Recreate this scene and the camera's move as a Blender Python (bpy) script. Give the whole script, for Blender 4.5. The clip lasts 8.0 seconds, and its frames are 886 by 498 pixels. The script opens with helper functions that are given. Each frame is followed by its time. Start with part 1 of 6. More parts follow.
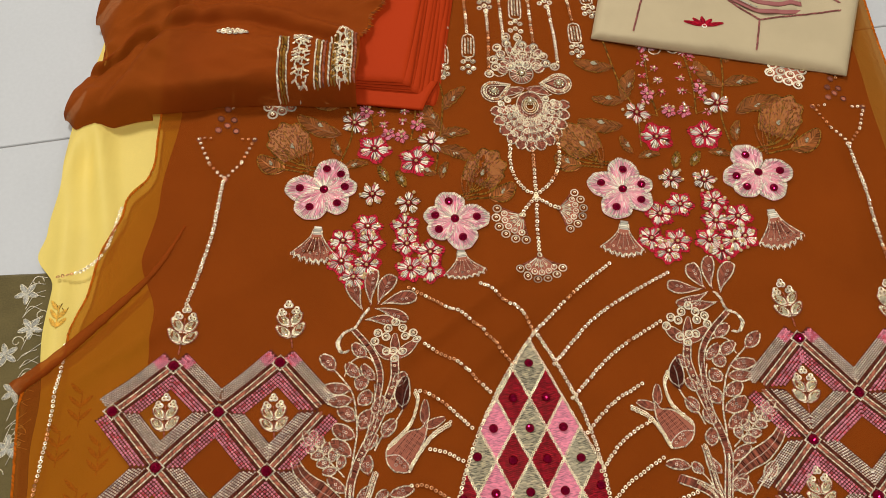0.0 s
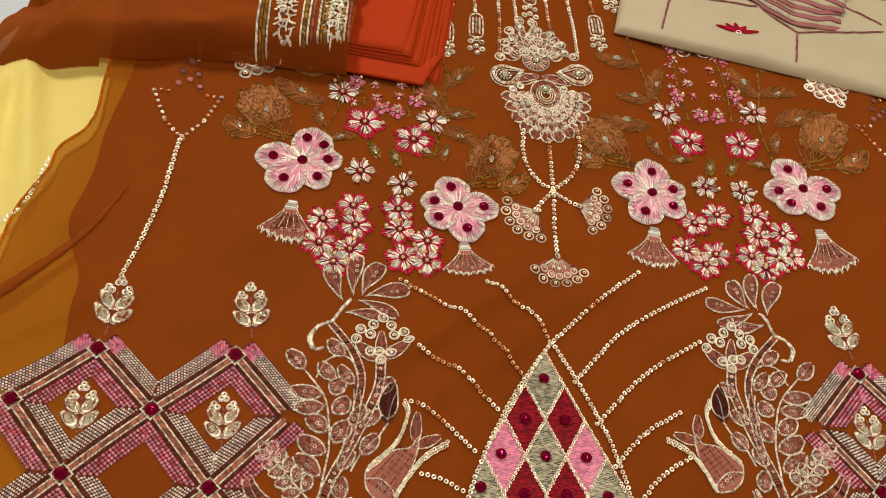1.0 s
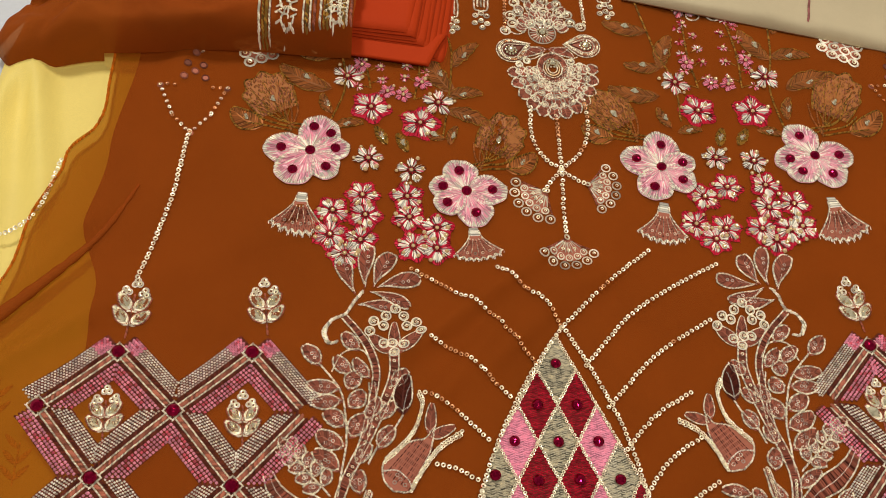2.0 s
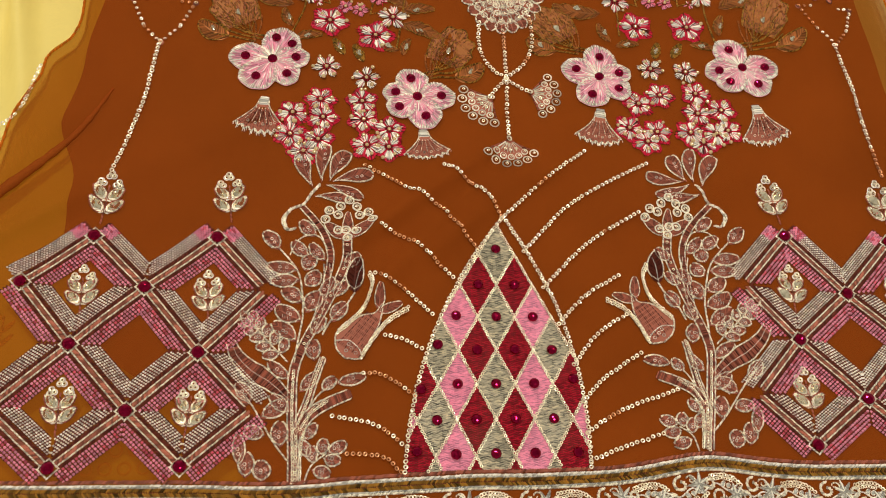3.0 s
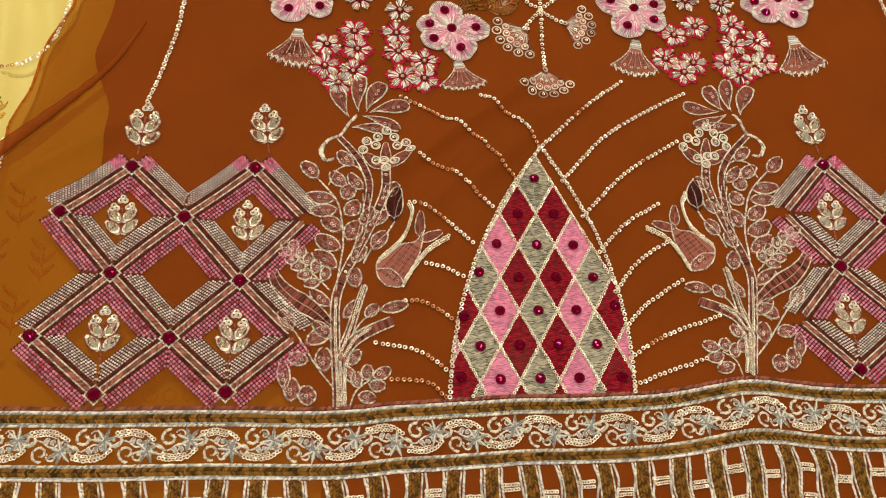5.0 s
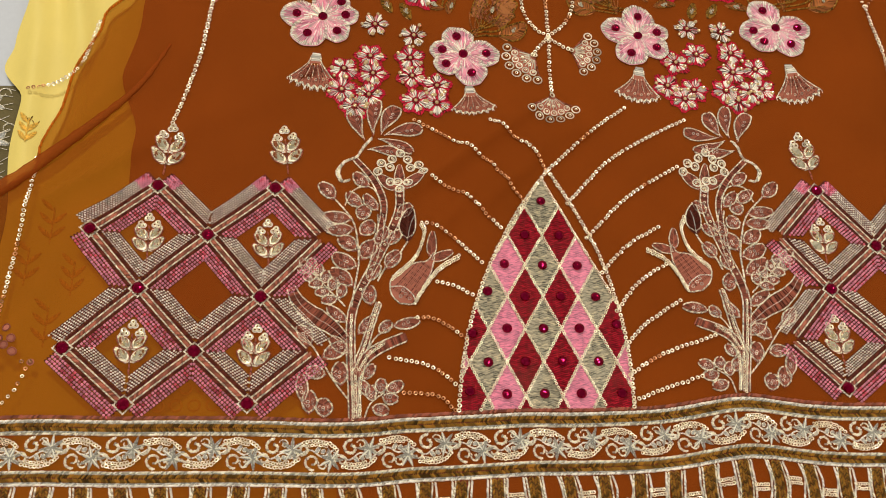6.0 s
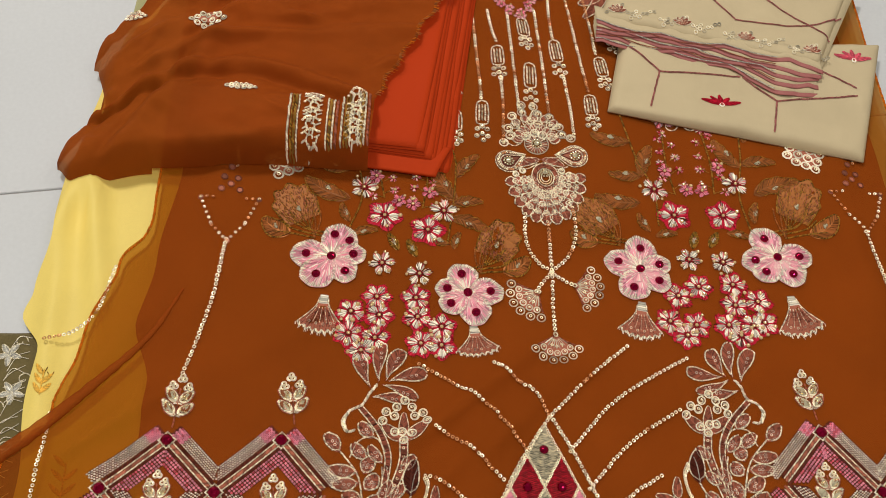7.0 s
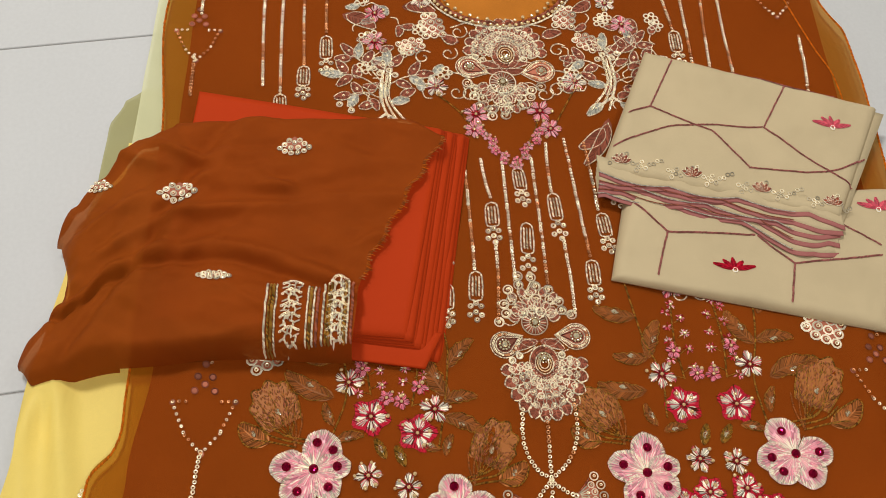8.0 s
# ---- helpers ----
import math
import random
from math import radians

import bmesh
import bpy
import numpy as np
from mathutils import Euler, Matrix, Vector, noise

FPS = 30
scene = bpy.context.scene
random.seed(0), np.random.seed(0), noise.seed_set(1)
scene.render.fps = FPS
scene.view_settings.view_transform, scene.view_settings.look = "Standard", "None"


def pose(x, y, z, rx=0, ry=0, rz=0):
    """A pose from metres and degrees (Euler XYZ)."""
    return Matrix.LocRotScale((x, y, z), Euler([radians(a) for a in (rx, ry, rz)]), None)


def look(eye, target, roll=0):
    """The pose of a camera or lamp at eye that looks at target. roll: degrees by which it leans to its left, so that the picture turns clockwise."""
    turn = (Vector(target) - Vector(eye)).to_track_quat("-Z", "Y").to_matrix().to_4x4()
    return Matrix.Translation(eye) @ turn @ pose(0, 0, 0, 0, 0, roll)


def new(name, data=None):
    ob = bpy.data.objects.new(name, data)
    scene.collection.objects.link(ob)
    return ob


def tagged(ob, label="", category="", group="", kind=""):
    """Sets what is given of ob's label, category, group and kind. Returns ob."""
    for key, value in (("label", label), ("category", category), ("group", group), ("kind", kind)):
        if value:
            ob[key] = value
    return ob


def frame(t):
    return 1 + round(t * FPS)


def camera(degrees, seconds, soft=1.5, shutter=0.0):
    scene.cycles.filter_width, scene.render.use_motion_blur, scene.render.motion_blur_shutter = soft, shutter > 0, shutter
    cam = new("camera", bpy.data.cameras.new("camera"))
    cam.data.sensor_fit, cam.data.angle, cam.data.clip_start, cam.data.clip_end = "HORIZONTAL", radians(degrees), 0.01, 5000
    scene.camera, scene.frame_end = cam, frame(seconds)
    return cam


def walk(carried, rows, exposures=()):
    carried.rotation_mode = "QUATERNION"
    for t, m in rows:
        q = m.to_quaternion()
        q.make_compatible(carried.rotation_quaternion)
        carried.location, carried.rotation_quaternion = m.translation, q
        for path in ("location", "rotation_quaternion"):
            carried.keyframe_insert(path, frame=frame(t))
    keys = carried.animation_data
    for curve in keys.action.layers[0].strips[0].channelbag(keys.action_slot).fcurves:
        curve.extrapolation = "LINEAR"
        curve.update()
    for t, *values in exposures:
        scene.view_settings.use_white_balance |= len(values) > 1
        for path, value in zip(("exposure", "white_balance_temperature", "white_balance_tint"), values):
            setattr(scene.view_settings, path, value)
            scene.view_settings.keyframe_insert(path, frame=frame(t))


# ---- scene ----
import collections

cam = camera(48.0, 8.0, soft=0.8)

PATH = [
    (0, (-0.135, -0.504, 0.814), (-0.059, 0.439, -0.948), 1.7),
    (0.5, (-0.149, -0.477, 0.748), (-0.016, 0.424, -1.033), 2.6),
    (1, (-0.2, -0.504, 0.622), (0.063, 0.618, -1.013), 13.6),
    (2.3, (-0.178, -0.462, 0.674), (0.024, 0.504, -1.066), 10.0),
    (2.5, (-0.17, -0.484, 0.684), (0.039, 0.477, -1.057), 10.5),
    (3, (-0.164, -0.556, 0.685), (0.068, 0.391, -1.062), 12.0),
    (3.5, (-0.176, -0.59, 0.688), (0.058, 0.355, -1.059), 12.1),
    (4, (-0.186, -0.599, 0.682), (0.056, 0.333, -1.071), 12.3),
    (4.5, (-0.185, -0.587, 0.663), (0.046, 0.332, -1.098), 11.4),
    (5.8, (-0.21, -0.581, 0.671), (0.022, 0.294, -1.112), 13.4),
    (6, (-0.208, -0.58, 0.706), (0.027, 0.304, -1.072), 13.3),
    (6.5, (-0.2, -0.545, 0.773), (0.002, 0.381, -0.988), 10.8),
    (7, (-0.189, -0.462, 0.788), (-0.012, 0.56, -0.921), 8.7),
    (7.5, (-0.192, -0.261, 0.847), (-0.008, 0.644, -0.927), 10.2),
    (8, (-0.163, -0.235, 0.837), (-0.009, 0.701, -0.923), 7.4),
]
walk(cam, [(t, look(eye, target, roll)) for t, eye, target, roll in PATH])

# ---- light: unseen area lamps, added just under the ceiling, warm white ----
world = bpy.data.worlds.new("world")
scene.world = world
world.use_nodes = True
world.node_tree.nodes["Background"].inputs["Color"].default_value = (1.0, 0.95, 0.88, 1)
world.node_tree.nodes["Background"].inputs["Strength"].default_value = 0.05


def unseen_lamp(x, y, w, d, watts):
    lamp = bpy.data.lights.new("unseen_ceiling_lamp", "AREA")
    lamp.shape, lamp.size, lamp.size_y, lamp.energy, lamp.color = "RECTANGLE", w, d, watts, (1.0, 0.965, 0.905)
    ob = new("unseen_ceiling_lamp", lamp)
    ob.location = (x, y, 2.66)
    return ob


# the key from the far left, then two weaker lamps added as fill
unseen_lamp(-0.8, 1.3, 0.4, 0.4, 51)
unseen_lamp(0.3, -1.3, 0.4, 0.4, 27)
unseen_lamp(1.5, 0.4, 0.4, 0.4, 7)


# ---- materials ----
MATS = {}


def material(name, base, rough=0.6, metal=0.0, vary=0.12, scale=60.0, fine=900.0, bump=0.15, island=0.0, clear=1.0, tint=(1, 1, 1), spec=0.5):
    """Principled surface with a coarse and a fine noise in its colour, a fine bump, and a change from stitch to stitch."""
    m = bpy.data.materials.new(name)
    m.use_nodes = True
    nt = m.node_tree
    n, link = nt.nodes, nt.links
    p = n["Principled BSDF"]
    p.inputs["Roughness"].default_value, p.inputs["Metallic"].default_value = rough, metal
    p.inputs["Specular IOR Level"].default_value = spec
    co = n.new("ShaderNodeTexCoord")
    big = n.new("ShaderNodeTexNoise")
    big.inputs["Scale"].default_value, big.inputs["Detail"].default_value = scale, 4
    small = n.new("ShaderNodeTexNoise")
    small.inputs["Scale"].default_value, small.inputs["Detail"].default_value = fine, 2
    for t in (big, small):
        link.new(co.outputs["Object"], t.inputs["Vector"])
    add = n.new("ShaderNodeMath")
    add.operation = "ADD"
    link.new(big.outputs["Fac"], add.inputs[0])
    link.new(small.outputs["Fac"], add.inputs[1])
    last = add.outputs[0]
    if island:
        geo = n.new("ShaderNodeNewGeometry")
        mul = n.new("ShaderNodeMath")
        mul.operation, mul.inputs[1].default_value, mul.inputs[2].default_value = "MULTIPLY_ADD", island / max(vary, 0.01), -0.5 * island / max(vary, 0.01)
        link.new(geo.outputs["Random Per Island"], mul.inputs[0])
        plus = n.new("ShaderNodeMath")
        link.new(mul.outputs[0], plus.inputs[0])
        link.new(last, plus.inputs[1])
        last = plus.outputs[0]
    span = n.new("ShaderNodeMapRange")
    span.inputs["From Min"].default_value, span.inputs["From Max"].default_value = 0.5, 1.5
    span.inputs["To Min"].default_value, span.inputs["To Max"].default_value = 1 - vary, 1 + vary
    span.clamp = False
    link.new(last, span.inputs["Value"])
    tone = n.new("ShaderNodeMix")
    tone.data_type, tone.blend_type = "RGBA", "MULTIPLY"
    tone.inputs["Factor"].default_value = 1.0
    tone.inputs["A"].default_value = (*base, 1)
    link.new(span.outputs["Result"], tone.inputs["B"])
    link.new(tone.outputs["Result"], p.inputs["Base Color"])
    if bump:
        b = n.new("ShaderNodeBump")
        b.inputs["Strength"].default_value, b.inputs["Distance"].default_value = bump, 0.0006
        link.new(small.outputs["Fac"], b.inputs["Height"])
        link.new(b.outputs["Normal"], p.inputs["Normal"])
    if clear < 1.0:
        out = n["Material Output"]
        gap = n.new("ShaderNodeBsdfTransparent")
        gap.inputs["Color"].default_value = (*tint, 1)
        mix = n.new("ShaderNodeMixShader")
        mix.inputs["Fac"].default_value = clear
        link.new(gap.outputs[0], mix.inputs[1])
        link.new(p.outputs[0], mix.inputs[2])
        link.new(mix.outputs[0], out.inputs["Surface"])
    MATS[name] = m
    return m


# coarse mottling of chiffon and lining also paints the soft shade of wrinkles
material("chiffon", (0.34, 0.074, 0.008), 0.75, vary=0.20, scale=11, fine=1400, bump=0.25, clear=0.54, tint=(0.86, 0.66, 0.22), spec=0.04)
material("rust_lining", (0.30, 0.066, 0.007), 0.8, vary=0.32, scale=6, fine=1400, bump=0.2, spec=0.04)
material("dupatta_chiffon", (0.29, 0.058, 0.006), 0.75, vary=0.26, scale=14, fine=1400, bump=0.3, clear=0.80, tint=(1.0, 0.6, 0.3), spec=0.05)
material("amber_lining", (0.50, 0.17, 0.02), 0.7, vary=0.2, scale=25, fine=1200, spec=0.1)
material("orange_cord", (0.62, 0.16, 0.006), 0.6, vary=0.1, island=0.3, spec=0.2)
material("yellow_silk", (0.84, 0.65, 0.17), 0.5, vary=0.13, scale=14, fine=1300, bump=0.2, spec=0.15)
material("yellow_thread", (0.90, 0.60, 0.12), 0.5, vary=0.1, island=0.25)
material("blue_thread", (0.20, 0.45, 0.62), 0.6, vary=0.1, island=0.3)
material("olive_net", (0.15, 0.115, 0.045), 0.8, vary=0.3, scale=40, fine=700, clear=0.92, spec=0.1)
material("sage_organza", (0.38, 0.36, 0.16), 0.5, vary=0.12, scale=20, fine=900, clear=0.85, spec=0.2)
material("pale_organza", (0.70, 0.70, 0.42), 0.5, vary=0.1, scale=20, fine=900, clear=0.75, spec=0.2)
material("red_cotton", (0.46, 0.040, 0.005), 0.65, vary=0.08, scale=10, fine=1500, bump=0.2, spec=0.08)
material("cream_georgette", (0.56, 0.455, 0.285), 0.8, vary=0.12, scale=14, fine=1500, bump=0.25, spec=0.05)
material("floor_tile", (0.58, 0.59, 0.60), 0.5, vary=0.05, scale=5, fine=240, bump=0.04, spec=0.2)
material("grout", (0.34, 0.33, 0.32), 0.9, vary=0.2, scale=30, fine=500)
material("wall_paint", (0.72, 0.70, 0.66), 0.8, vary=0.05, scale=2, fine=60)
# threads, sequins, stones
material("silver", (0.92, 0.84, 0.66), 0.30, metal=0.26, vary=0.10, island=0.55, spec=0.6)
material("steel_grey", (0.58, 0.56, 0.50), 0.36, metal=0.30, vary=0.1, island=0.5)
material("mauve", (0.37, 0.122, 0.074), 0.55, vary=0.1, island=0.55, spec=0.12)
# dark thread colour; laid as ground it puts shade between stitches into colour
material("plum", (0.125, 0.028, 0.016), 0.6, vary=0.1, island=0.5, spec=0.10)
material("brown", (0.37, 0.130, 0.036), 0.5, vary=0.1, island=0.55, spec=0.15)
material("bronze", (0.36, 0.190, 0.030), 0.40, metal=0.3, vary=0.1, island=0.8)
material("dusty_rose", (0.36, 0.125, 0.115), 0.6, vary=0.1, island=0.4, spec=0.2)
material("pink", (0.85, 0.34, 0.44), 0.5, vary=0.08, island=0.35, spec=0.2)
material("pale_pink", (0.88, 0.47, 0.53), 0.5, vary=0.08, island=0.35, spec=0.2)
material("white_thread", (0.96, 0.89, 0.76), 0.34, metal=0.12, vary=0.08, island=0.45)
material("rose", (0.70, 0.13, 0.18), 0.5, vary=0.1, island=0.4, spec=0.25)
material("crimson", (0.48, 0.012, 0.036), 0.5, vary=0.1, island=0.55, spec=0.12)
material("sage", (0.50, 0.44, 0.31), 0.34, metal=0.28, vary=0.1, island=0.8)
material("sequin", (1.0, 0.84, 0.58), 0.28, metal=0.5, vary=0.05, island=0.25, bump=0)
# the same gold sequin turned from the light, its dimming put into the colour
material("unlit_sequin", (0.62, 0.27, 0.11), 0.30, metal=0.6, vary=0.05, island=0.5, bump=0)
material("ruby", (0.30, 0.002, 0.035), 0.08, metal=0.9, vary=0.05, bump=0)
material("crystal", (0.95, 0.86, 0.62), 0.08, metal=0.92, vary=0.05, bump=0)
material("pearl_bead", (0.90, 0.66, 0.34), 0.14, metal=0.5, vary=0.08, bump=0)
for stone in ("pearl_bead",):
    MATS[stone].node_tree.nodes["Principled BSDF"].inputs["Coat Weight"].default_value = 0.8


# ---- the lie of the cloth ----
def ridge(x, y, x0, y0, ang, length, width, height):
    c, s = math.cos(ang), math.sin(ang)
    u, v = (x - x0) * c + (y - y0) * s, -(x - x0) * s + (y - y0) * c
    return height * math.exp(-(v / width) ** 2) * math.exp(-(u / length) ** 4)


CREASES = [(-0.27, -0.09, 0.45, 0.10, 0.016, 0.004), (0.27, -0.10, 2.4, 0.10, 0.014, 0.004), (0.00, -0.115, 0.25, 0.05, 0.010, 0.003), (-0.30, 0.13, 1.2, 0.08, 0.014, 0.004), (0.28, 0.03, 1.9, 0.08, 0.012, 0.003), (-0.055, 0.02, 1.2, 0.06, 0.010, 0.003), (-0.02, 0.25, 1.5, 0.1, 0.012, 0.002), (0.14, -0.13, 0.3, 0.08, 0.014, 0.003), (-0.42, -0.26, 1.2, 0.08, 0.012, 0.005), (-0.40, -0.10, 0.9, 0.06, 0.010, 0.005)]


def lie(x, y):
    """Height of the kurta's front over the plane on which it is spread."""
    z = 0.0026 * noise.noise((x * 9, y * 7, 0.3)) + 0.0016 * noise.noise((x * 17 + y * 9, y * 12 - x * 6, 2.0)) + 0.0007 * noise.noise((x * 30, y * 22, 4.0))
    z += ridge(x, y, -0.085, -0.135, 0.65, 0.09, 0.008, 0.0080)
    z += ridge(x, y, -0.100, -0.190, 0.85, 0.05, 0.008, 0.0065)
    z += ridge(x, y, -0.055, -0.165, 0.75, 0.05, 0.007, 0.0050)
    z += ridge(x, y, -0.33, -0.05, 1.0, 0.09, 0.013, 0.0040)
    z += ridge(x, y, -0.395, -0.165, 0.62, 0.055, 0.009, 0.0090)
    z += ridge(x, y, 0.30, 0.10, 1.5, 0.3, 0.012, 0.0030)
    for x0, y0, a, ln, wd, ht in CREASES:
        z += ridge(x, y, x0, y0, a, ln, wd, ht * 1.4)
    z += ridge(x, y, 0.10, -0.37, 1.4, 0.06, 0.03, 0.0060)
    z += ridge(x, y, -0.06, -0.40, 1.6, 0.05, 0.02, 0.0030)
    z += ridge(x, y, -0.15, -0.40, 1.6, 0.05, 0.015, 0.0030)
    return z


STEP = 0.0025
HEIGHTS = [[lie(-0.52 + STEP * i, -0.54 + STEP * j) for j in range(492)] for i in range(400)]
spread = lie


def lie(x, y):
    """The same height, read between the points of a fine grid."""
    u, v = (x + 0.52) / STEP, (y + 0.54) / STEP
    i, j = int(u), int(v)
    if not (0 <= i < 399 and 0 <= j < 491):
        return spread(x, y)
    u, v = u - i, v - j
    a, b = HEIGHTS[i], HEIGHTS[i + 1]
    return (a[j] * (1 - v) + a[j + 1] * v) * (1 - u) + (b[j] * (1 - v) + b[j + 1] * v) * u


RND = random.Random(7)
V2 = lambda x, y: Vector((x, y))


def polar(r, deg):
    return Vector((r * math.cos(radians(deg)), r * math.sin(radians(deg))))


def curve_through(pts, step):
    """Even points along a smooth line through pts (Catmull-Rom)."""
    P = [Vector(p) for p in pts]
    P = [2 * P[0] - P[1]] + P + [2 * P[-1] - P[-2]]
    dense = []
    for a, b, c, d in zip(P, P[1:], P[2:], P[3:]):
        for i in range(16):
            t = i / 16
            dense.append(0.5 * (2 * b + (c - a) * t + (2 * a - 5 * b + 4 * c - d) * t * t + (3 * b - a - 3 * c + d) * t ** 3))
    dense.append(P[-2])
    out, rest = [dense[0]], step
    for a, b in zip(dense, dense[1:]):
        length = (b - a).length
        at = rest
        while at <= length and length > 0:
            out.append(a.lerp(b, at / length))
            at += step
        rest = at - length
    return out


class Needlework:
    """Gathers stitches, cords, sequins and patches on a surface, and becomes one mesh."""

    def __init__(self, surface=lie, lift=0.0004):
        self.v, self.f, self.m, self.slots, self.surface, self.lift = [], [], [], [], surface, lift

    def slot(self, mat):
        if mat not in self.slots:
            self.slots.append(mat)
        return self.slots.index(mat)

    def put(self, p, dz):
        return (p[0], p[1], self.surface(p[0], p[1]) + self.lift + dz)

    def faces(self, pts, faces, mat):
        k, s = len(self.v), self.slot(mat)
        self.v += pts
        for f in faces:
            self.f.append([k + i for i in f])
            self.m.append(s)

    def stitch(self, p, q, w, mat, h=0.0007, dz=0.0):
        p, q = Vector(p), Vector(q)
        h = min(h * 1.35, w * 0.85)
        d = q - p
        if d.length < 1e-6:
            return
        n = Vector((-d.y, d.x)).normalized() * w * 0.5
        a = p.lerp(q, 0.15)
        b = p.lerp(q, 0.85)
        pts = [self.put(p, dz), self.put(a + n, dz), self.put(a, dz + h), self.put(a - n, dz), self.put(b + n, dz), self.put(b, dz + h), self.put(b - n, dz), self.put(q, dz)]
        self.faces(pts, [(0, 2, 1), (0, 3, 2), (1, 2, 5, 4), (2, 3, 6, 5), (4, 5, 7), (5, 6, 7)], mat)

    def cord(self, pts, w, mat, slant=0.42, smooth=True, h=0.0009, dz=0.0):
        """A couched cord: short slanting stitches laid along a line."""
        line = curve_through(pts, w * 0.75) if smooth else pts
        for a, b in zip(line, line[1:]):
            d = (b - a)
            if d.length < 1e-7:
                continue
            d.normalize()
            n = Vector((-d.y, d.x))
            j = RND.uniform(-0.12, 0.12) * w
            self.stitch(a - d * w * 0.6 - n * (w * slant - j), a + d * w * 0.6 + n * (w * slant + j), w * 0.75, mat, h, dz)

    def zigzag(self, pts, w, mat, h=0.0007):
        line = curve_through(pts, w * 0.35)
        for i, (a, b) in enumerate(zip(line, line[1:])):
            d = (b - a).normalized()
            n = Vector((-d.y, d.x)) * w * RND.uniform(0.4, 0.6)
            self.stitch(a - n, a + n, w * 0.45, mat, h)

    def ring(self, c, r, w, mat, n=10, h=0.0010):
        c = Vector(c)
        pts, fs = [], []
        a0 = RND.random()
        for i in range(n):
            d = polar(1, 360 * (i + a0) / n)
            pts += [self.put(c + d * (r - w), 0), self.put(c + d * (r - w / 2), h), self.put(c + d * r, 0)]
        for i in range(n):
            a, b = 3 * i, 3 * ((i + 1) % n)
            fs += [(a, a + 1, b + 1, b), (a + 1, a + 2, b + 2, b + 1)]
        self.faces(pts, fs, mat)

    def sequin(self, c, r, mat, lean=0.35, dz=0.0003):
        """A cupped disc with a hole, lying a little askew."""
        c = Vector(c)
        tx, ty = RND.gauss(0, lean * 0.5), RND.gauss(0, lean * 0.5)
        z0 = self.surface(c.x, c.y) + self.lift + dz + r * 0.35
        pts = []
        for i in range(9):
            d = polar(1, 40 * i)
            for rr, dh in ((0.42, -0.05), (0.74, 0.02), (1.0, 0.16)):
                x, y = d.x * rr * r, d.y * rr * r
                pts.append((c.x + x, c.y + y, z0 + x * tx + y * ty + dh * r))
        fs = []
        for i in range(9):
            a, b = 3 * i, 3 * ((i + 1) % 9)
            fs += [(a, a + 1, b + 1, b), (a + 1, a + 2, b + 2, b + 1)]
        self.faces(pts, fs, mat)

    def sequins(self, pts, r, unlit=0.25, gap=1.1, mat="sequin", other="unlit_sequin"):
        run = 0.0
        for p in curve_through(pts, 2 * r * gap):
            # runs of sequins that face away from the light get the darker coppery colour
            run = 0.85 * run + RND.gauss(0, 0.35)
            j = Vector((RND.gauss(0, r * 0.10), RND.gauss(0, r * 0.10)))
            self.sequin(Vector(p) + j, r * RND.uniform(0.9, 1.06), other if unlit > 0 and run > 0.7 - unlit * 1.6 else mat)

    def patch(self, outline, mat, h=0.0008, inner=0.6):
        c = sum((Vector(p) for p in outline), Vector((0, 0))) / len(outline)
        n, h = len(outline), h * 0.3
        pts = [self.put(p, -0.0002) for p in outline] + [self.put(c.lerp(Vector(p), inner), h) for p in outline] + [self.put(c, h * 1.1)]
        fs = [(i, (i + 1) % n, n + (i + 1) % n, n + i) for i in range(n)] + [(n + i, n + (i + 1) % n, 2 * n) for i in range(n)]
        self.faces(pts, fs, mat)

    def leaf(self, base, tip, width, fill, edge, bend=0.0, rough=0.0, pitch=0.0008, vein=None, cord=0.0014, shape=0.72):
        """A leaf in satin stitch from its vein outwards, with a corded edge."""
        base, tip = Vector(base), Vector(tip)
        d = tip - base
        n = Vector((-d.y, d.x)).normalized()
        mid = lambda t: base + d * t + n * bend * d.length * 4 * t * (1 - t)
        half = lambda t: width * 0.5 * max(0.0, math.sin(math.pi * min(1, t) ** shape)) ** 0.8
        count = max(4, int(d.length / pitch))
        sides = []
        outline = [mid(i / 10) + n * half(i / 10) * 0.9 for i in range(11)] + [mid(i / 10) - n * half(i / 10) * 0.9 for i in range(9, 0, -1)]
        self.patch(outline, fill, 0.0004)
        for sgn in (1, -1):
            rim = []
            for i in range(count + 1):
                t = i / count
                w = half(t) * (1 + rough * math.sin(t * 24 + sgn) * 0.5)
                e = mid(min(1, t + 0.10)) + n * sgn * w
                rim.append(e)
                self.stitch(mid(max(0, t - 0.06)), e + d * RND.uniform(-0.02, 0.02), pitch * 1.0, fill, 0.0008)
            sides.append(rim)
        if edge:
            for rim in sides:
                self.cord(rim[:: max(1, count // 8)] + [mid(1.03)], cord, edge)
        if vein:
            self.cord([mid(t) for t in (-0.12, 0.2, 0.5, 0.8)], cord * 0.85, vein)

    def spiral(self, c, r, turns, start, w, mat, hand=1):
        c = Vector(c)
        n = int(14 * turns)
        self.cord([c + polar(r * (1 - 0.85 * i / n), start + hand * 360 * turns * i / n) for i in range(n + 1)], w, mat)

    def mesh(self, name):
        me = bpy.data.meshes.new(name)
        me.from_pydata(self.v, [], self.f)
        for s in self.slots:
            me.materials.append(MATS[s])
        me.polygons.foreach_set("material_index", self.m)
        me.update()
        return me


def thing(name, label, category, group="", at=(0, 0, 0)):
    ob = new(name)
    ob.location, ob.empty_display_size = at, 0.02
    return tagged(ob, label, category, group)


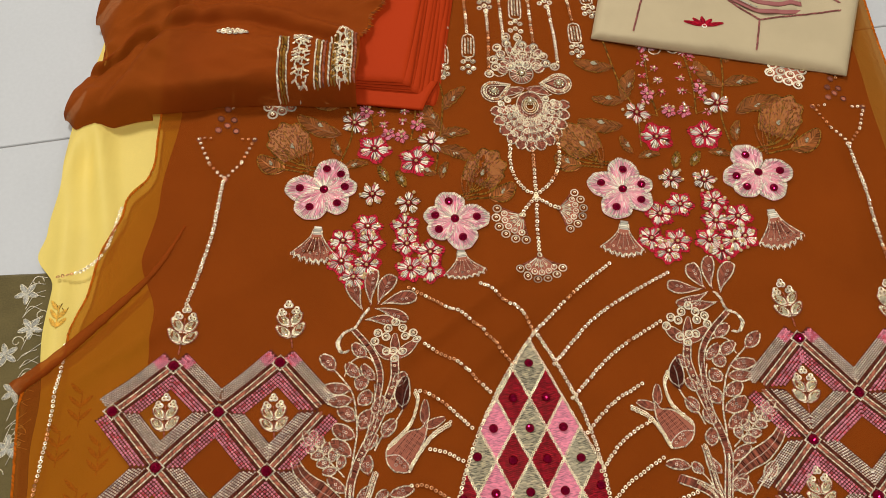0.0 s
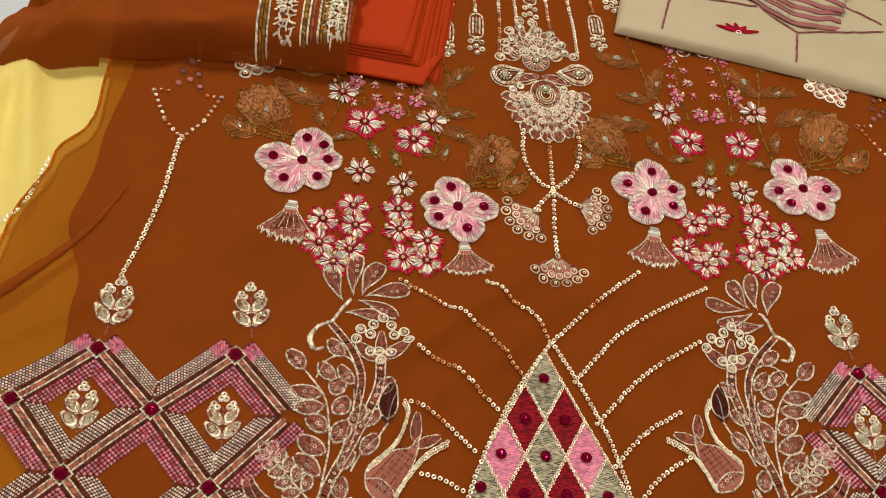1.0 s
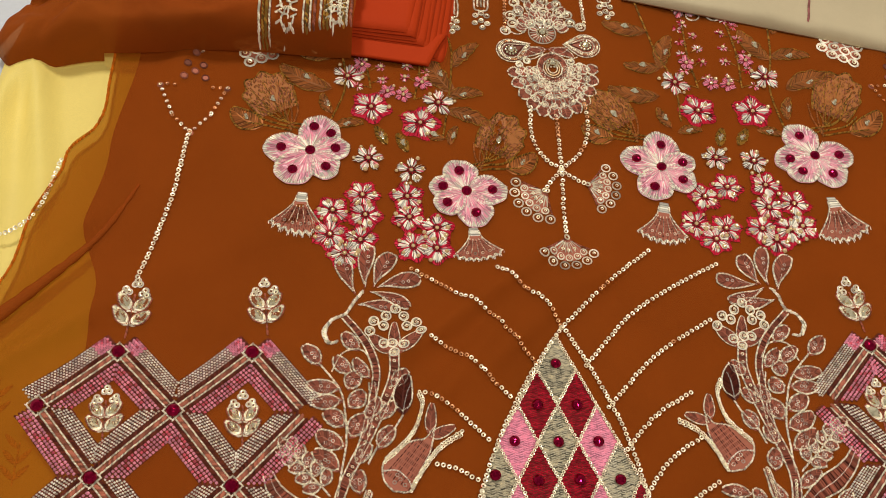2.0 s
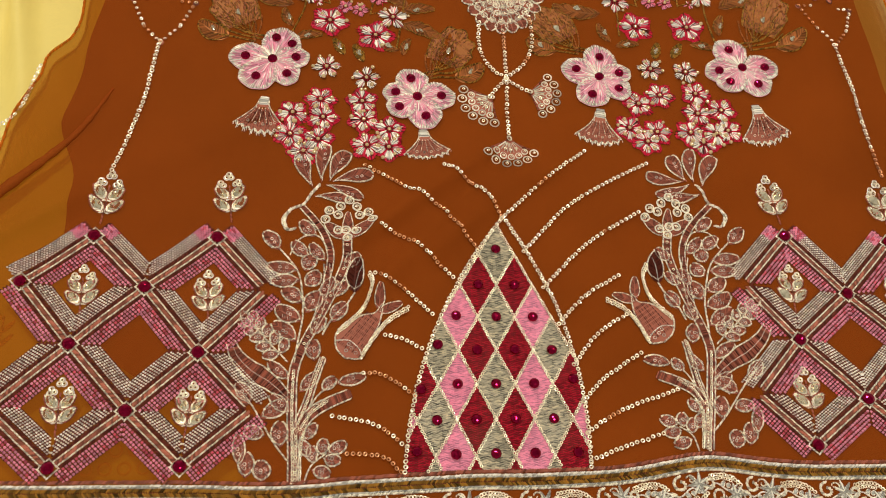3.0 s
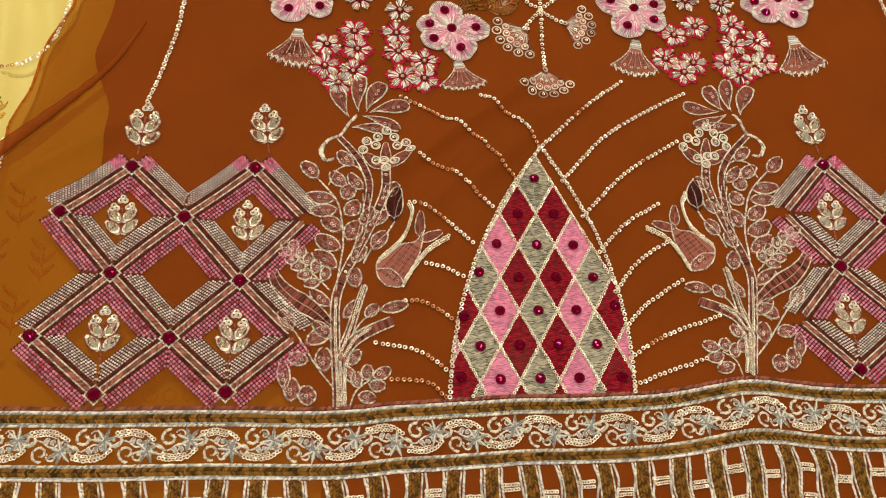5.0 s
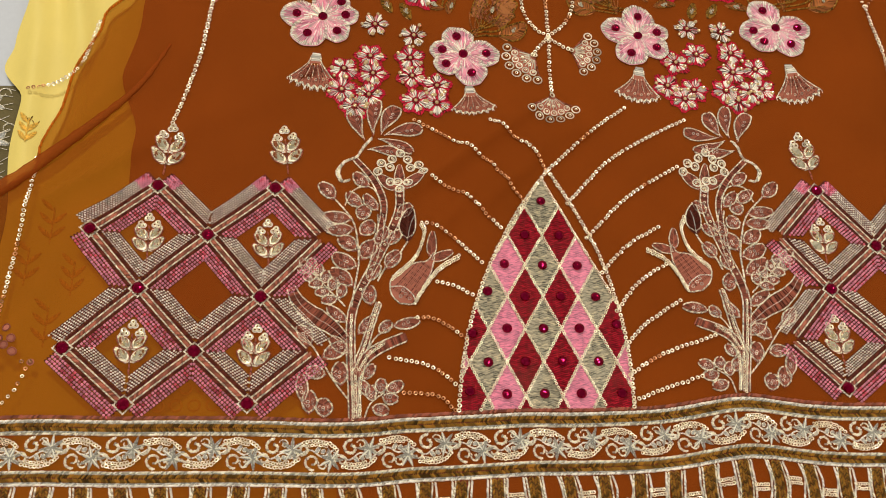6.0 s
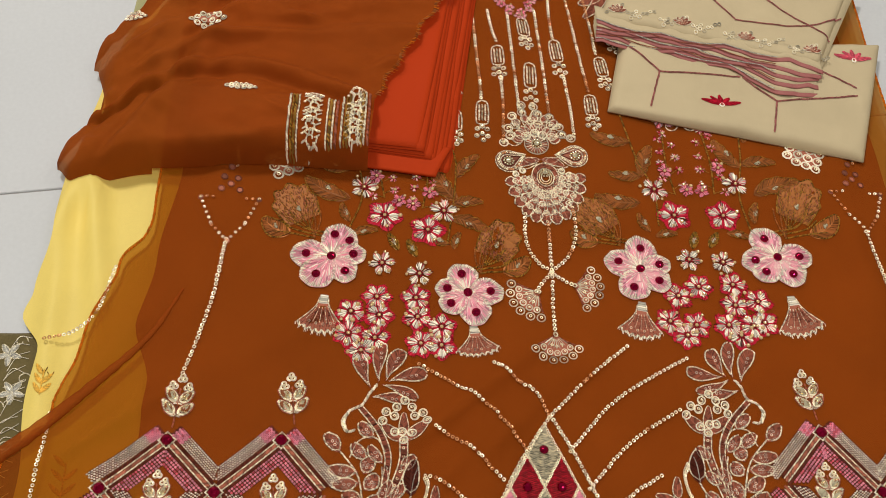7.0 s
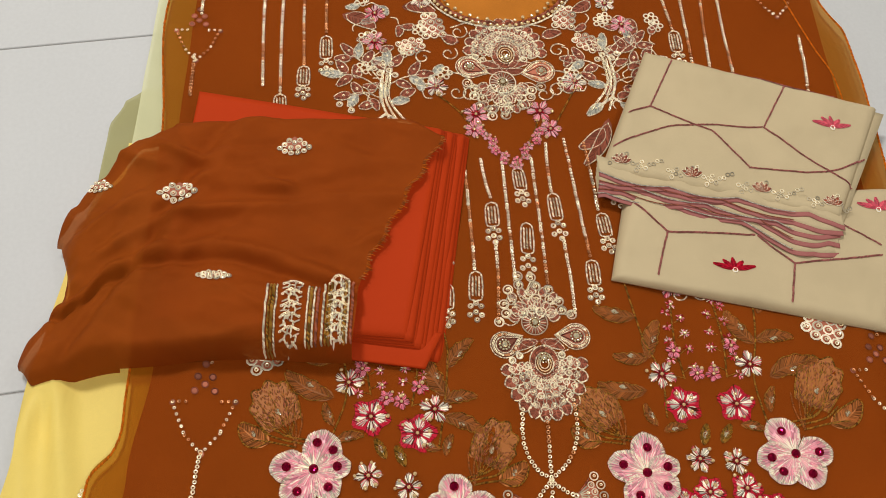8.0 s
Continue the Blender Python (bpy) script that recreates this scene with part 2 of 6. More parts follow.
def part(name, work, parent, label=""):
    ob = new(name, work.mesh(name) if isinstance(work, Needlework) else work)
    ob.parent = parent
    ob.matrix_parent_inverse = Matrix.Translation(-parent.location) if parent.parent is None else Matrix()
    return tagged(ob, label)


def sheet(name, points, mat, smooth=True, thick=0.0):
    """A cloth from a grid of points (rows of Vectors)."""
    rows, cols = len(points), len(points[0])
    me = bpy.data.meshes.new(name)
    vs = [tuple(p) for row in points for p in row]
    fs = [(i * cols + j, i * cols + j + 1, (i + 1) * cols + j + 1, (i + 1) * cols + j) for i in range(rows - 1) for j in range(cols - 1)]
    if thick:
        k = len(vs)
        vs += [(x, y, z - thick) for x, y, z in vs]
        fs += [tuple(k + i for i in reversed(f)) for f in fs]
        rim = [j for j in range(cols)] + [i * cols + cols - 1 for i in range(1, rows)] + [(rows - 1) * cols + j for j in range(cols - 2, -1, -1)] + [i * cols for i in range(rows - 2, 0, -1)]
        fs += [(a, k + a, k + b, b) for a, b in zip(rim, rim[1:] + rim[:1])]
    me.from_pydata(vs, [], fs)
    me.materials.append(MATS[mat])
    me.polygons.foreach_set("use_smooth", [smooth] * len(me.polygons))
    me.update()
    return me


def stone_mesh(name, mat, shape="round"):
    """A faceted stone of radius 1: girdle, crown and a low peak."""
    n = 10
    rings = ((1.0, 0.0), (0.95, 0.38), (0.60, 0.82), (0.28, 0.98))
    vs, fs = [], []
    for k, (r, z) in enumerate(rings):
        for i in range(n):
            a = 2 * math.pi * (i + 0.5 * (k % 2)) / n
            x, y = r * math.cos(a), r * math.sin(a)
            if shape != "round":
                x *= 0.58 * (1 - 0.45 * y * y)
                z = z * (1 - 0.5 * y * y)
            vs.append((x, y, z))
    for k in range(3):
        for i in range(n):
            a, b, c, d = k * n + i, k * n + (i + 1) % n, (k + 1) * n + (i + 1) % n, (k + 1) * n + i
            fs += [(a, b, d), (b, c, d)] if k % 2 == 0 else [(a, b, c), (a, c, d)]
    vs.append((0, 0, 1.12))
    fs += [(3 * n + i, 3 * n + (i + 1) % n, 4 * n) for i in range(n)]
    me = bpy.data.meshes.new(name)
    me.from_pydata(vs, [], fs)
    me.materials.append(MATS[mat])
    me.update()
    return me


def disc_mesh(name, mat):
    """A cupped sequin of radius 1 with its hole."""
    w = Needlework(lambda x, y: 0.0, 0.0)
    w.sequin((0, 0), 1.0, mat, 0.0)
    return w.mesh(name)


DISC, UNLIT_DISC = disc_mesh("sequin_disc", "sequin"), disc_mesh("unlit_sequin_disc", "unlit_sequin")
RUBY = stone_mesh("ruby_stone", "ruby")
BEAD = stone_mesh("glass_bead", "pearl_bead")
CRYSTAL = stone_mesh("crystal_drop", "crystal", "drop")
CRYSTAL_ROUND = stone_mesh("crystal_round", "crystal")


def stone(name, me, c, r, parent, turn=0.0, surface=lie, dz=0.0012, tall=0.8):
    """One stone sewn on: a sub-part that shares its mesh with the others."""
    ob = new(name, me)
    ob.parent = parent
    ob.location = (c[0], c[1], surface(c[0], c[1]) + dz)
    ob.rotation_euler = (RND.uniform(-0.15, 0.15), RND.uniform(-0.15, 0.15), turn)
    ob.scale = (r, r, r * tall)
    return ob


# ---- the room: tiled floor; plain walls and ceiling, unseen, added to close it ----
FLOOR_Z = -0.014


def box_mesh(name, x0, x1, y0, y1, z0, z1, mat, bevel=0.0):
    bm = bmesh.new()
    bmesh.ops.create_cube(bm, size=1.0, matrix=Matrix.Translation(((x0 + x1) / 2, (y0 + y1) / 2, (z0 + z1) / 2)) @ Matrix.Diagonal((x1 - x0, y1 - y0, z1 - z0, 1)))
    if bevel:
        bmesh.ops.bevel(bm, geom=[e for e in bm.edges], offset=bevel, segments=1, affect="EDGES")
    me = bpy.data.meshes.new(name)
    bm.to_mesh(me)
    bm.free()
    me.materials.append(MATS[mat])
    return me


floor = tagged(new("floor", box_mesh("floor", -3, 3, -3, 3, FLOOR_Z - 0.1, FLOOR_Z - 0.0015, "grout")), "glossy off-white floor tiles with thin grey joints", "floor", kind="structure")
for wname, b in (("wall_north", (-3.15, 3.15, 3.0, 3.15)), ("wall_south", (-3.15, 3.15, -3.15, -3.0)), ("wall_east", (3.0, 3.15, -3, 3)), ("wall_west", (-3.15, -3.0, -3, 3))):
    tagged(new(wname, box_mesh(wname, *b, FLOOR_Z - 0.1, 2.7, "wall_paint")), "unseen plain off-white wall added to close the room", "wall", kind="structure")
tagged(new("ceiling", box_mesh("ceiling", -3.15, 3.15, -3.15, 3.15, 2.7, 2.85, "wall_paint")), "unseen plain off-white ceiling added to close the room", "ceiling", kind="structure")


# ---- kurta: sheer front over its lining ----
kurta = thing("kurta", "rust orange chiffon kurta spread flat, embroidered with flowers, sequins and stones", "kurta")


def ease(pts, y):
    """Value at y of a smooth line through (y, value) pairs, given from low to high y."""
    if y <= pts[0][0]:
        return pts[0][1]
    for (a, va), (b, vb) in zip(pts, pts[1:]):
        if y <= b:
            t = (y - a) / (b - a)
            t = t * t * (3 - 2 * t)
            return va + (vb - va) * t
    return pts[-1][1]


CORD_LEFT = [(-0.50, -0.468), (-0.30, -0.464), (-0.19, -0.470), (-0.155, -0.436), (-0.08, -0.420), (0.0, -0.396), (0.03, -0.374), (0.13, -0.372), (0.35, -0.365), (0.48, -0.374), (0.62, -0.36)]
LINING_LEFT = [(-0.50, -0.17), (-0.365, -0.21), (-0.335, -0.25), (-0.25, -0.335), (-0.18, -0.364), (-0.12, -0.362), (-0.07, -0.376), (0.0, -0.366), (0.10, -0.352), (0.30, -0.350), (0.62, -0.34)]
CORD_RIGHT = [(-0.50, 0.40), (-0.2, 0.385), (0.2, 0.372), (0.40, 0.376), (0.467, 0.374), (0.524, 0.353), (0.62, 0.32)]
NECK = (-0.013, 0.545)


def neck_hole(x, y):
    return ((x - NECK[0]) / 0.074) ** 2 + ((y - NECK[1]) / 0.055) ** 2


def cloth_grid(left, right, y0, y1, rows, cols, z):
    out = []
    for i in range(rows + 1):
        y = y0 + (y1 - y0) * i / rows
        a, b = left(y), right(y)
        out.append([(a + (b - a) * j / cols, y, z(a + (b - a) * j / cols, y)) for j in range(cols + 1)])
    return out


def with_neck(me):
    """Cuts the neckline out of a panel."""
    bm = bmesh.new()
    bm.from_mesh(me)
    bmesh.ops.delete(bm, geom=[f for f in bm.faces if neck_hole(*f.calc_center_median()[:2]) < 1.0], context="FACES")
    bm.to_mesh(me)
    bm.free()
    return me


front = with_neck(sheet("front_panel", cloth_grid(lambda y: ease(CORD_LEFT, y), lambda y: ease(CORD_RIGHT, y), -0.50, 0.62, 220, 160, lie), "chiffon"))
part("front_panel", front, kurta, "sheer rust orange chiffon, softly creased")
part("lining", with_neck(sheet("lining", cloth_grid(lambda y: ease(LINING_LEFT, y), lambda y: 0.345, -0.50, 0.62, 120, 80, lambda x, y: lie(x, y) - 0.0032), "rust_lining")), kurta, "opaque rust layer under the chiffon")
part("back_neck", sheet("back_neck", cloth_grid(lambda y: -0.12, lambda y: 0.10, 0.46, 0.62, 20, 24, lambda x, y: -0.0085 + 0.001 * noise.noise((x * 40, y * 40, 2))), "amber_lining"), kurta, "amber back seen through the neckline")

work = Needlework()
work.cord([(ease(CORD_LEFT, -0.48 + 0.02 * i) + 0.001, -0.48 + 0.02 * i) for i in range(55)], 0.0022, "orange_cord", h=0.0016)
part("edge_cord", work, kurta, "overlocked bright orange edge")
work = Needlework()
work.cord([(ease(CORD_RIGHT, -0.48 + 0.02 * i) - 0.001, -0.48 + 0.02 * i) for i in range(55)], 0.0022, "orange_cord", h=0.0016)
work.cord([(0.300, 0.56), (0.312, 0.524), (0.332, 0.455), (0.346, 0.404), (0.350, 0.30)], 0.0018, "orange_cord", h=0.0014)
part("edge_cord", work, kurta, "overlocked bright orange edge")


ROLL = curve_through([(-0.475, -0.188), (-0.436, -0.156), (-0.402, -0.122), (-0.362, -0.078), (-0.338, -0.030)], 0.004)
rows = []
for i, p in enumerate(ROLL):
    q = ROLL[min(i + 1, len(ROLL) - 1)] - ROLL[max(i - 1, 0)]
    side = Vector((-q.y, q.x)).normalized()
    wide = 0.0070 * (1 - 0.85 * i / len(ROLL)) + 0.0012 * noise.noise((i * 0.5, 0, 0))
    rows.append([(p.x + side.x * wide * math.cos(a), p.y + side.y * wide * math.cos(a), lie(p.x, p.y) + 0.0005 + wide * 0.75 * math.sin(a)) for a in [math.pi * k / 10 for k in range(11)]])
part("rolled_fold", sheet("rolled_fold", rows, "dupatta_chiffon"), kurta, "side of the chiffon rolled into a crease")


# large pink flowers: petals in satin stitch, a ruby on each
def big_flower(c, size, petals, extra=()):
    c = Vector(c)
    heart = Needlework(lift=0.0020)
    for i in range(90):
        a = i * 4 + RND.uniform(-3, 3)
        heart.stitch(c + polar(size * 0.06, a), c + polar(size * RND.uniform(0.22, 0.58), a + RND.uniform(-4, 4)), 0.0006, RND.choice(("white_thread", "white_thread", "silver")), 0.0008)
    flower = part("pink_flower", heart, kurta, "pale pink satin-stitched flower edged in silver")
    for k, (deg, long, wide) in enumerate(petals):
        w = Needlework(lift=0.0004 + 0.00018 * k)
        d = polar(1, deg)
        n = Vector((-d.y, d.x))
        pc = c + d * size * 0.56 * long

        def edge(a, grow=1.0, k=k, d=d, n=n, pc=pc, long=long, wide=wide):
            wob = grow * (1 + 0.035 * math.sin(3 * a + k) + 0.02 * math.sin(7 * a))
            return pc + d * size * 0.46 * long * math.cos(a) * wob + n * size * 0.41 * wide * math.sin(a) * wob

        w.patch([edge(math.tau * i / 36) for i in range(36)], "pale_pink", 0.0010, 0.8)
        root = c + d * size * 0.08
        for ring, (near, far, wid) in enumerate(((0.02, 0.34, 0.0008), (0.28, 0.62, 0.0008), (0.55, 0.92, 0.0007))):
            for i in range(76):
                a = math.tau * (i + RND.random() * 0.6) / 76
                e = edge(a)
                hue = RND.random()
                w.stitch(e.lerp(root, near + RND.uniform(0, 0.08)), e.lerp(root, far + RND.uniform(-0.08, 0.05)), wid, "pink" if hue < 0.20 else "pale_pink" if hue < 0.80 else "white_thread", 0.0008, 0.0008 + 0.0001 * ring)
        for i in range(120):
            a = math.tau * (i + RND.random() * 0.5) / 120
            if abs(a - math.pi) < 0.5:
                continue
            w.stitch(edge(a, RND.uniform(1.0, 1.05)), edge(a, 1.02).lerp(pc.lerp(root, 0.3), RND.uniform(0.10, 0.30)), 0.00065, RND.choice(("white_thread", "white_thread", "silver")), 0.0009, 0.0012)
        part("petal", w, flower)
        stone("ruby", RUBY, pc + d * size * 0.08 + n * (size * 0.16 if k == 0 and extra else 0), 0.0041, flower, RND.random() * 6, dz=0.0026)
    for e in extra:
        stone("ruby", RUBY, c + Vector(e), 0.0041, flower, RND.random() * 6, dz=0.0026)
    stone("ruby", RUBY, c, 0.0043, flower, 0.4, dz=0.0026)
    return flower


big_flower((-0.210, 0.000), 0.036, [(68, 0.95, 1.15), (174, 1.0, 1.0), (4, 0.85, 0.8), (-52, 0.85, 0.85), (-126, 1.0, 1.05)], [(0.0165, 0.0155)])
big_flower((-0.087, -0.038), 0.034, [(104, 0.9, 1.0), (166, 0.85, 0.85), (4, 0.95, 0.95), (-72, 0.95, 1.05), (-146, 0.85, 0.85)])
big_flower((0.076, -0.012), 0.035, [(82, 1.0, 1.05), (160, 0.95, 1.0), (14, 0.85, 0.8), (-38, 0.9, 0.9), (-114, 0.95, 1.05)])
big_flower((0.210, 0.000), 0.035, [(112, 1.0, 1.05), (186, 0.95, 0.95), (2, 0.95, 1.0), (-58, 0.95, 1.05), (-132, 0.9, 0.9)])


# feathered brown leaves over the pink flowers
def feather(root, tip, wide, hand):
    root, tip = Vector(root), Vector(tip)
    d = tip - root
    n = Vector((-d.y, d.x)) * hand
    w = Needlework()
    n1 = Vector((-d.y, d.x)).normalized()

    def lobe(t, grow=1.0):
        """Edge of the leaf: t runs from one side of its foot over the top to the other."""
        a = math.pi * (t - 0.5) * 1.25
        r = 1 + 0.07 * math.cos(t * 40) * (0.15 < t < 0.85)
        return root + d * (0.52 + 0.48 * math.cos(a) * r * grow) + n1 * wide * 0.58 * math.sin(a) * (0.75 + 0.25 * math.cos(a)) * r * grow

    rim = [lobe(i / 40) for i in range(41)]
    w.patch(rim, "brown", 0.0004, 0.9)
    for k in range(620):
        t, g = RND.random(), RND.random() ** 0.6
        p = (root + d * 0.30).lerp(lobe(t), g * 0.94)
        away = (p - root).normalized()
        turn = Vector((-away.y, away.x)) * RND.uniform(-0.5, 0.5)
        w.stitch(p, p + (away + turn) * 0.0024, 0.0007, RND.choice(("brown", "brown", "bronze", "mauve")), 0.0009, 0.0003)
    w.cord(rim, 0.0013, "bronze")
    for t in (0.2, 0.35, 0.5, 0.65, 0.8):
        w.cord([root + d * 0.15, root.lerp(lobe(t), 0.5), root.lerp(lobe(t), 0.85)], 0.0010, "bronze")
    for k, (s, t, r) in enumerate(((0.9, 0.2, 0.5), (0.55, 0.45, 0.62), (0.25, 0.7, 0.7))):
        w.cord([root + n * 0.1 * k, root + d * 0.25 - n * s * 0.35, root + d * (0.35 + 0.12 * k) - n * s * 0.55], 0.0016, "bronze")
        w.cord([root, root + d * 0.2 + n * s * 0.2, root + d * 0.4 + n * s * 0.32], 0.0013, "brown")
    w.leaf(root + d * 0.2 - n * 0.28, root + d * 0.62 - n * 0.52, wide * 0.42, "brown", "bronze", bend=-0.1 * hand)
    ob = part("feather_leaf", w, kurta, "brown and bronze feather-stitched leaf")
    stone("crystal", CRYSTAL, root + d * 0.55, 0.0042, ob, math.atan2(d.y, d.x) - 1.3, dz=0.0014)
    stone("crystal", CRYSTAL, root + d * 0.42 - n * 0.42, 0.0038, ob, math.atan2(d.y, d.x) - 1.5, dz=0.0014)


feather((-0.226, 0.020), (-0.254, 0.078), 0.044, -1)
feather((-0.074, -0.018), (-0.044, 0.036), 0.042, 1)
feather((0.060, 0.014), (0.030, 0.064), 0.042, -1)
feather((0.224, 0.022), (0.258, 0.088), 0.044, 1)


# fan-shaped bells under them
def bell(neck, mouth, spread):
    """A bell: a bound neck that flares into a scalloped skirt with raised ribs."""
    neck, mouth = Vector(neck), Vector(mouth)
    d = mouth - neck
    n = Vector((-d.y, d.x)).normalized()
    flare = lambda t: spread * (0.20 + 0.80 * max(0.0, t) ** 1.6)
    at = lambda s, t: neck + d * (t - 0.22 * s * s * t) + n * flare(t) * s
    lip = [at(i / 20, 1.0 + 0.045 * math.cos(i * 1.2)) for i in range(-20, 21)]
    w = Needlework()
    w.patch([at(-1, t) for t in (-0.1, 0.2, 0.5, 0.8)] + lip + [at(1, t) for t in (0.8, 0.5, 0.2, -0.1)], "mauve", 0.0004, 0.85)
    for row in range(9):
        for i in range(26):
            s = -0.95 + 1.9 * (i + RND.random() * 0.5) / 26
            t = 0.30 + 0.075 * row
            w.stitch(at(s, t), at(s, t + 0.07), 0.0008, "mauve" if RND.random() < 0.85 else "plum", 0.0007)
    for i in range(5):
        s = -0.8 + 0.4 * i
        w.cord([at(s, 0.25), at(s, 0.55), at(s, 0.80)], 0.0008, "silver")
        w.ring(at(s + 0.2 * (i < 4), 0.80), 0.0014, 0.0007, "silver", 8)
    for i in range(60):
        p = lip[min(40, int(i / 60 * 41))]
        w.stitch(p, p + d * RND.uniform(0.05, 0.12) + n * RND.uniform(-0.001, 0.001), 0.0006, "white_thread", 0.0008)
    w.cord(lip, 0.0013, "silver")
    for s in (-1, 1):
        w.cord([at(s, t) for t in (-0.1, 0.2, 0.5, 0.8, 1.0)], 0.0012, "silver")
    for k in range(14):
        t = -0.25 + 0.4 * k / 14
        w.stitch(at(-1.0, t), at(1.0, t + 0.02), 0.0011, "white_thread" if k % 3 else "steel_grey", 0.0011)
    part("bell_motif", w, kurta, "mauve fan bell outlined in silver thread")


bell((-0.216, -0.046), (-0.220, -0.077), 0.0205)
bell((-0.083, -0.075), (-0.080, -0.098), 0.0195)
bell((0.072, -0.052), (0.067, -0.081), 0.0200)
bell((0.214, -0.048), (0.218, -0.080), 0.0205)


# small florets with beads
def floret(c, r, petals, under, thread, start=0.0, beads=5, name="floret", label=""):
    c = Vector(c)
    w = Needlework(lift=0.0003 + 0.0006 * RND.random())
    if under:
        edge = lambda a: r * (1.06 + 0.15 * math.cos(petals * radians(a - start)))
        w.patch([c + polar(edge(a), a) for a in range(0, 360, 12)], under, 0.0005, 0.85)
        for a in range(0, 360, 6):
            w.stitch(c + polar(edge(a) * 0.62, a), c + polar(edge(a) * RND.uniform(0.95, 1.10), a + RND.uniform(-6, 6)), 0.0007, under if RND.random() < 0.8 else "plum", 0.0008)
    fan = 360 / petals * 0.40
    for k in range(petals):
        deg = start + 360 * k / petals
        for i in range(15):
            q = -1 + 2 * (i + RND.random() * 0.6) / 15
            tip = c + polar(r * (1.02 - 0.30 * q * q) * RND.uniform(0.86, 1.06), deg + fan * q)
            root = c + polar(r * RND.uniform(0.20, 0.46), deg + fan * q * 0.8)
            hue = RND.random()
            w.stitch(root, tip, 0.0008, thread if hue < 0.64 else "steel_grey" if hue < 0.78 and thread != "pink" else "rose" if hue < 0.90 else "plum", 0.0012, 0.0004)
    for i in range(16):
        w.stitch(c, c + polar(r * 0.34, 22 * i), 0.0009, "crimson" if i % 2 else "plum", 0.0012, 0.0004)
    ob = part(name, w, kurta, label)
    small = 0.65 if r < 0.007 else 1.0
    stone("bead", BEAD, c, 0.0017 * small, ob, 0.0, dz=0.0016, tall=1.1)
    for k in range(beads):
        stone("bead", BEAD, c + polar(r * RND.uniform(0.62, 1.05), start + 360 * k / max(1, beads) + RND.uniform(-12, 12)), 0.0018 * small * RND.uniform(0.8, 1.15), ob, 0.0, dz=0.0014, tall=1.1)


CLUSTER_LEFT = [(-0.164, -0.007), (-0.130, -0.018), (-0.192, -0.058), (-0.169, -0.042), (-0.167, -0.060), (-0.171, -0.082), (-0.194, -0.078), (-0.133, -0.062), (-0.134, -0.043), (-0.131, -0.088), (-0.112, -0.072), (-0.113, -0.090), (-0.183, -0.094)]
CLUSTER_RIGHT = [(0.125, -0.001), (0.157, -0.004), (0.108, -0.040), (0.129, -0.030), (0.162, -0.028), (0.096, -0.066), (0.120, -0.070), (0.160, -0.050), (0.182, -0.046), (0.150, -0.070), (0.173, -0.071), (0.184, -0.068), (0.110, -0.080), (0.160, -0.080)]
for spots in (CLUSTER_LEFT, CLUSTER_RIGHT):
    for i, p in enumerate(spots):
        floret(p, 0.0122 if i > 1 else 0.0125, 5 if i % 3 else 6, "crimson" if i > 1 else None, "white_thread", RND.uniform(0, 70), 6, label="silver floret on crimson ground with gold beads")
for p in ((-0.180, 0.077), (-0.105, 0.050), (0.103, 0.078), (0.186, 0.085)):
    floret(p, 0.0135, 5, None, "white_thread", RND.uniform(0, 70), 3, label="open silver and plum floret with beads")
    w = Needlework()
    for k in range(5):
        for s in (-8, 0, 8):
            w.stitch(Vector(p) + polar(0.003, 72 * k + s), Vector(p) + polar(0.008, 72 * k + s), 0.0012, "crimson", 0.0014)
    part("floret_heart", w, kurta)
for p in ((-0.161, 0.045), (-0.121, 0.029), (0.119, 0.049), (0.167, 0.048)):
    floret(p, 0.0150, 5, "crimson", "white_thread", RND.uniform(60, 120), 5, label="silver star floret on crimson ground")


# stems, leaves and pink bud spikes above
def stem(pts, mat="bronze", w=0.0016):
    n = Needlework()
    n.cord(pts, w, mat)
    part("stem", n, kurta)


def bead_leaf(c, deg, long=0.026, wide=0.011, bend=0.08, fill="brown"):
    c = Vector(c)
    d = polar(long / 2, deg)
    w = Needlework()
    w.leaf(c - d, c + d, wide, fill, "bronze", bend=bend, rough=0.25, cord=0.0010)
    ob = part("leaf", w, kurta)
    stone("crystal", CRYSTAL, c, 0.0040, ob, radians(deg - 90), dz=0.0013)


stem([(-0.187, 0.165), (-0.192, 0.122), (-0.183, 0.092), (-0.183, 0.061), (-0.194, 0.030)])
stem([(-0.098, 0.175), (-0.094, 0.127), (-0.091, 0.104), (-0.095, 0.063), (-0.103, 0.014)])
stem([(0.080, 0.175), (0.090, 0.115), (0.103, 0.078), (0.102, 0.036)])
stem([(0.202, 0.180), (0.198, 0.118), (0.188, 0.072), (0.192, 0.028)])
for x, y, deg, long in ((-0.208, 0.103, 168, 0.030), (-0.214, 0.076, 150, 0.044), (-0.102, 0.081, 118, 0.040), (-0.080, 0.102, 50, 0.032), (-0.083, 0.059, 8, 0.028), (-0.081, 0.036, -22, 0.034), (-0.094, 0.018, 70, 0.018), (-0.110, 0.018, 160, 0.018),
                        (-0.088, 0.135, 60, 0.020), (-0.197, 0.048, 110, 0.020), (-0.180, 0.026, 12, 0.022), (-0.178, 0.112, 60, 0.030), (-0.203, 0.140, 120, 0.030)):
    bead_leaf((x, y), deg, long * 1.12, long * 0.40)
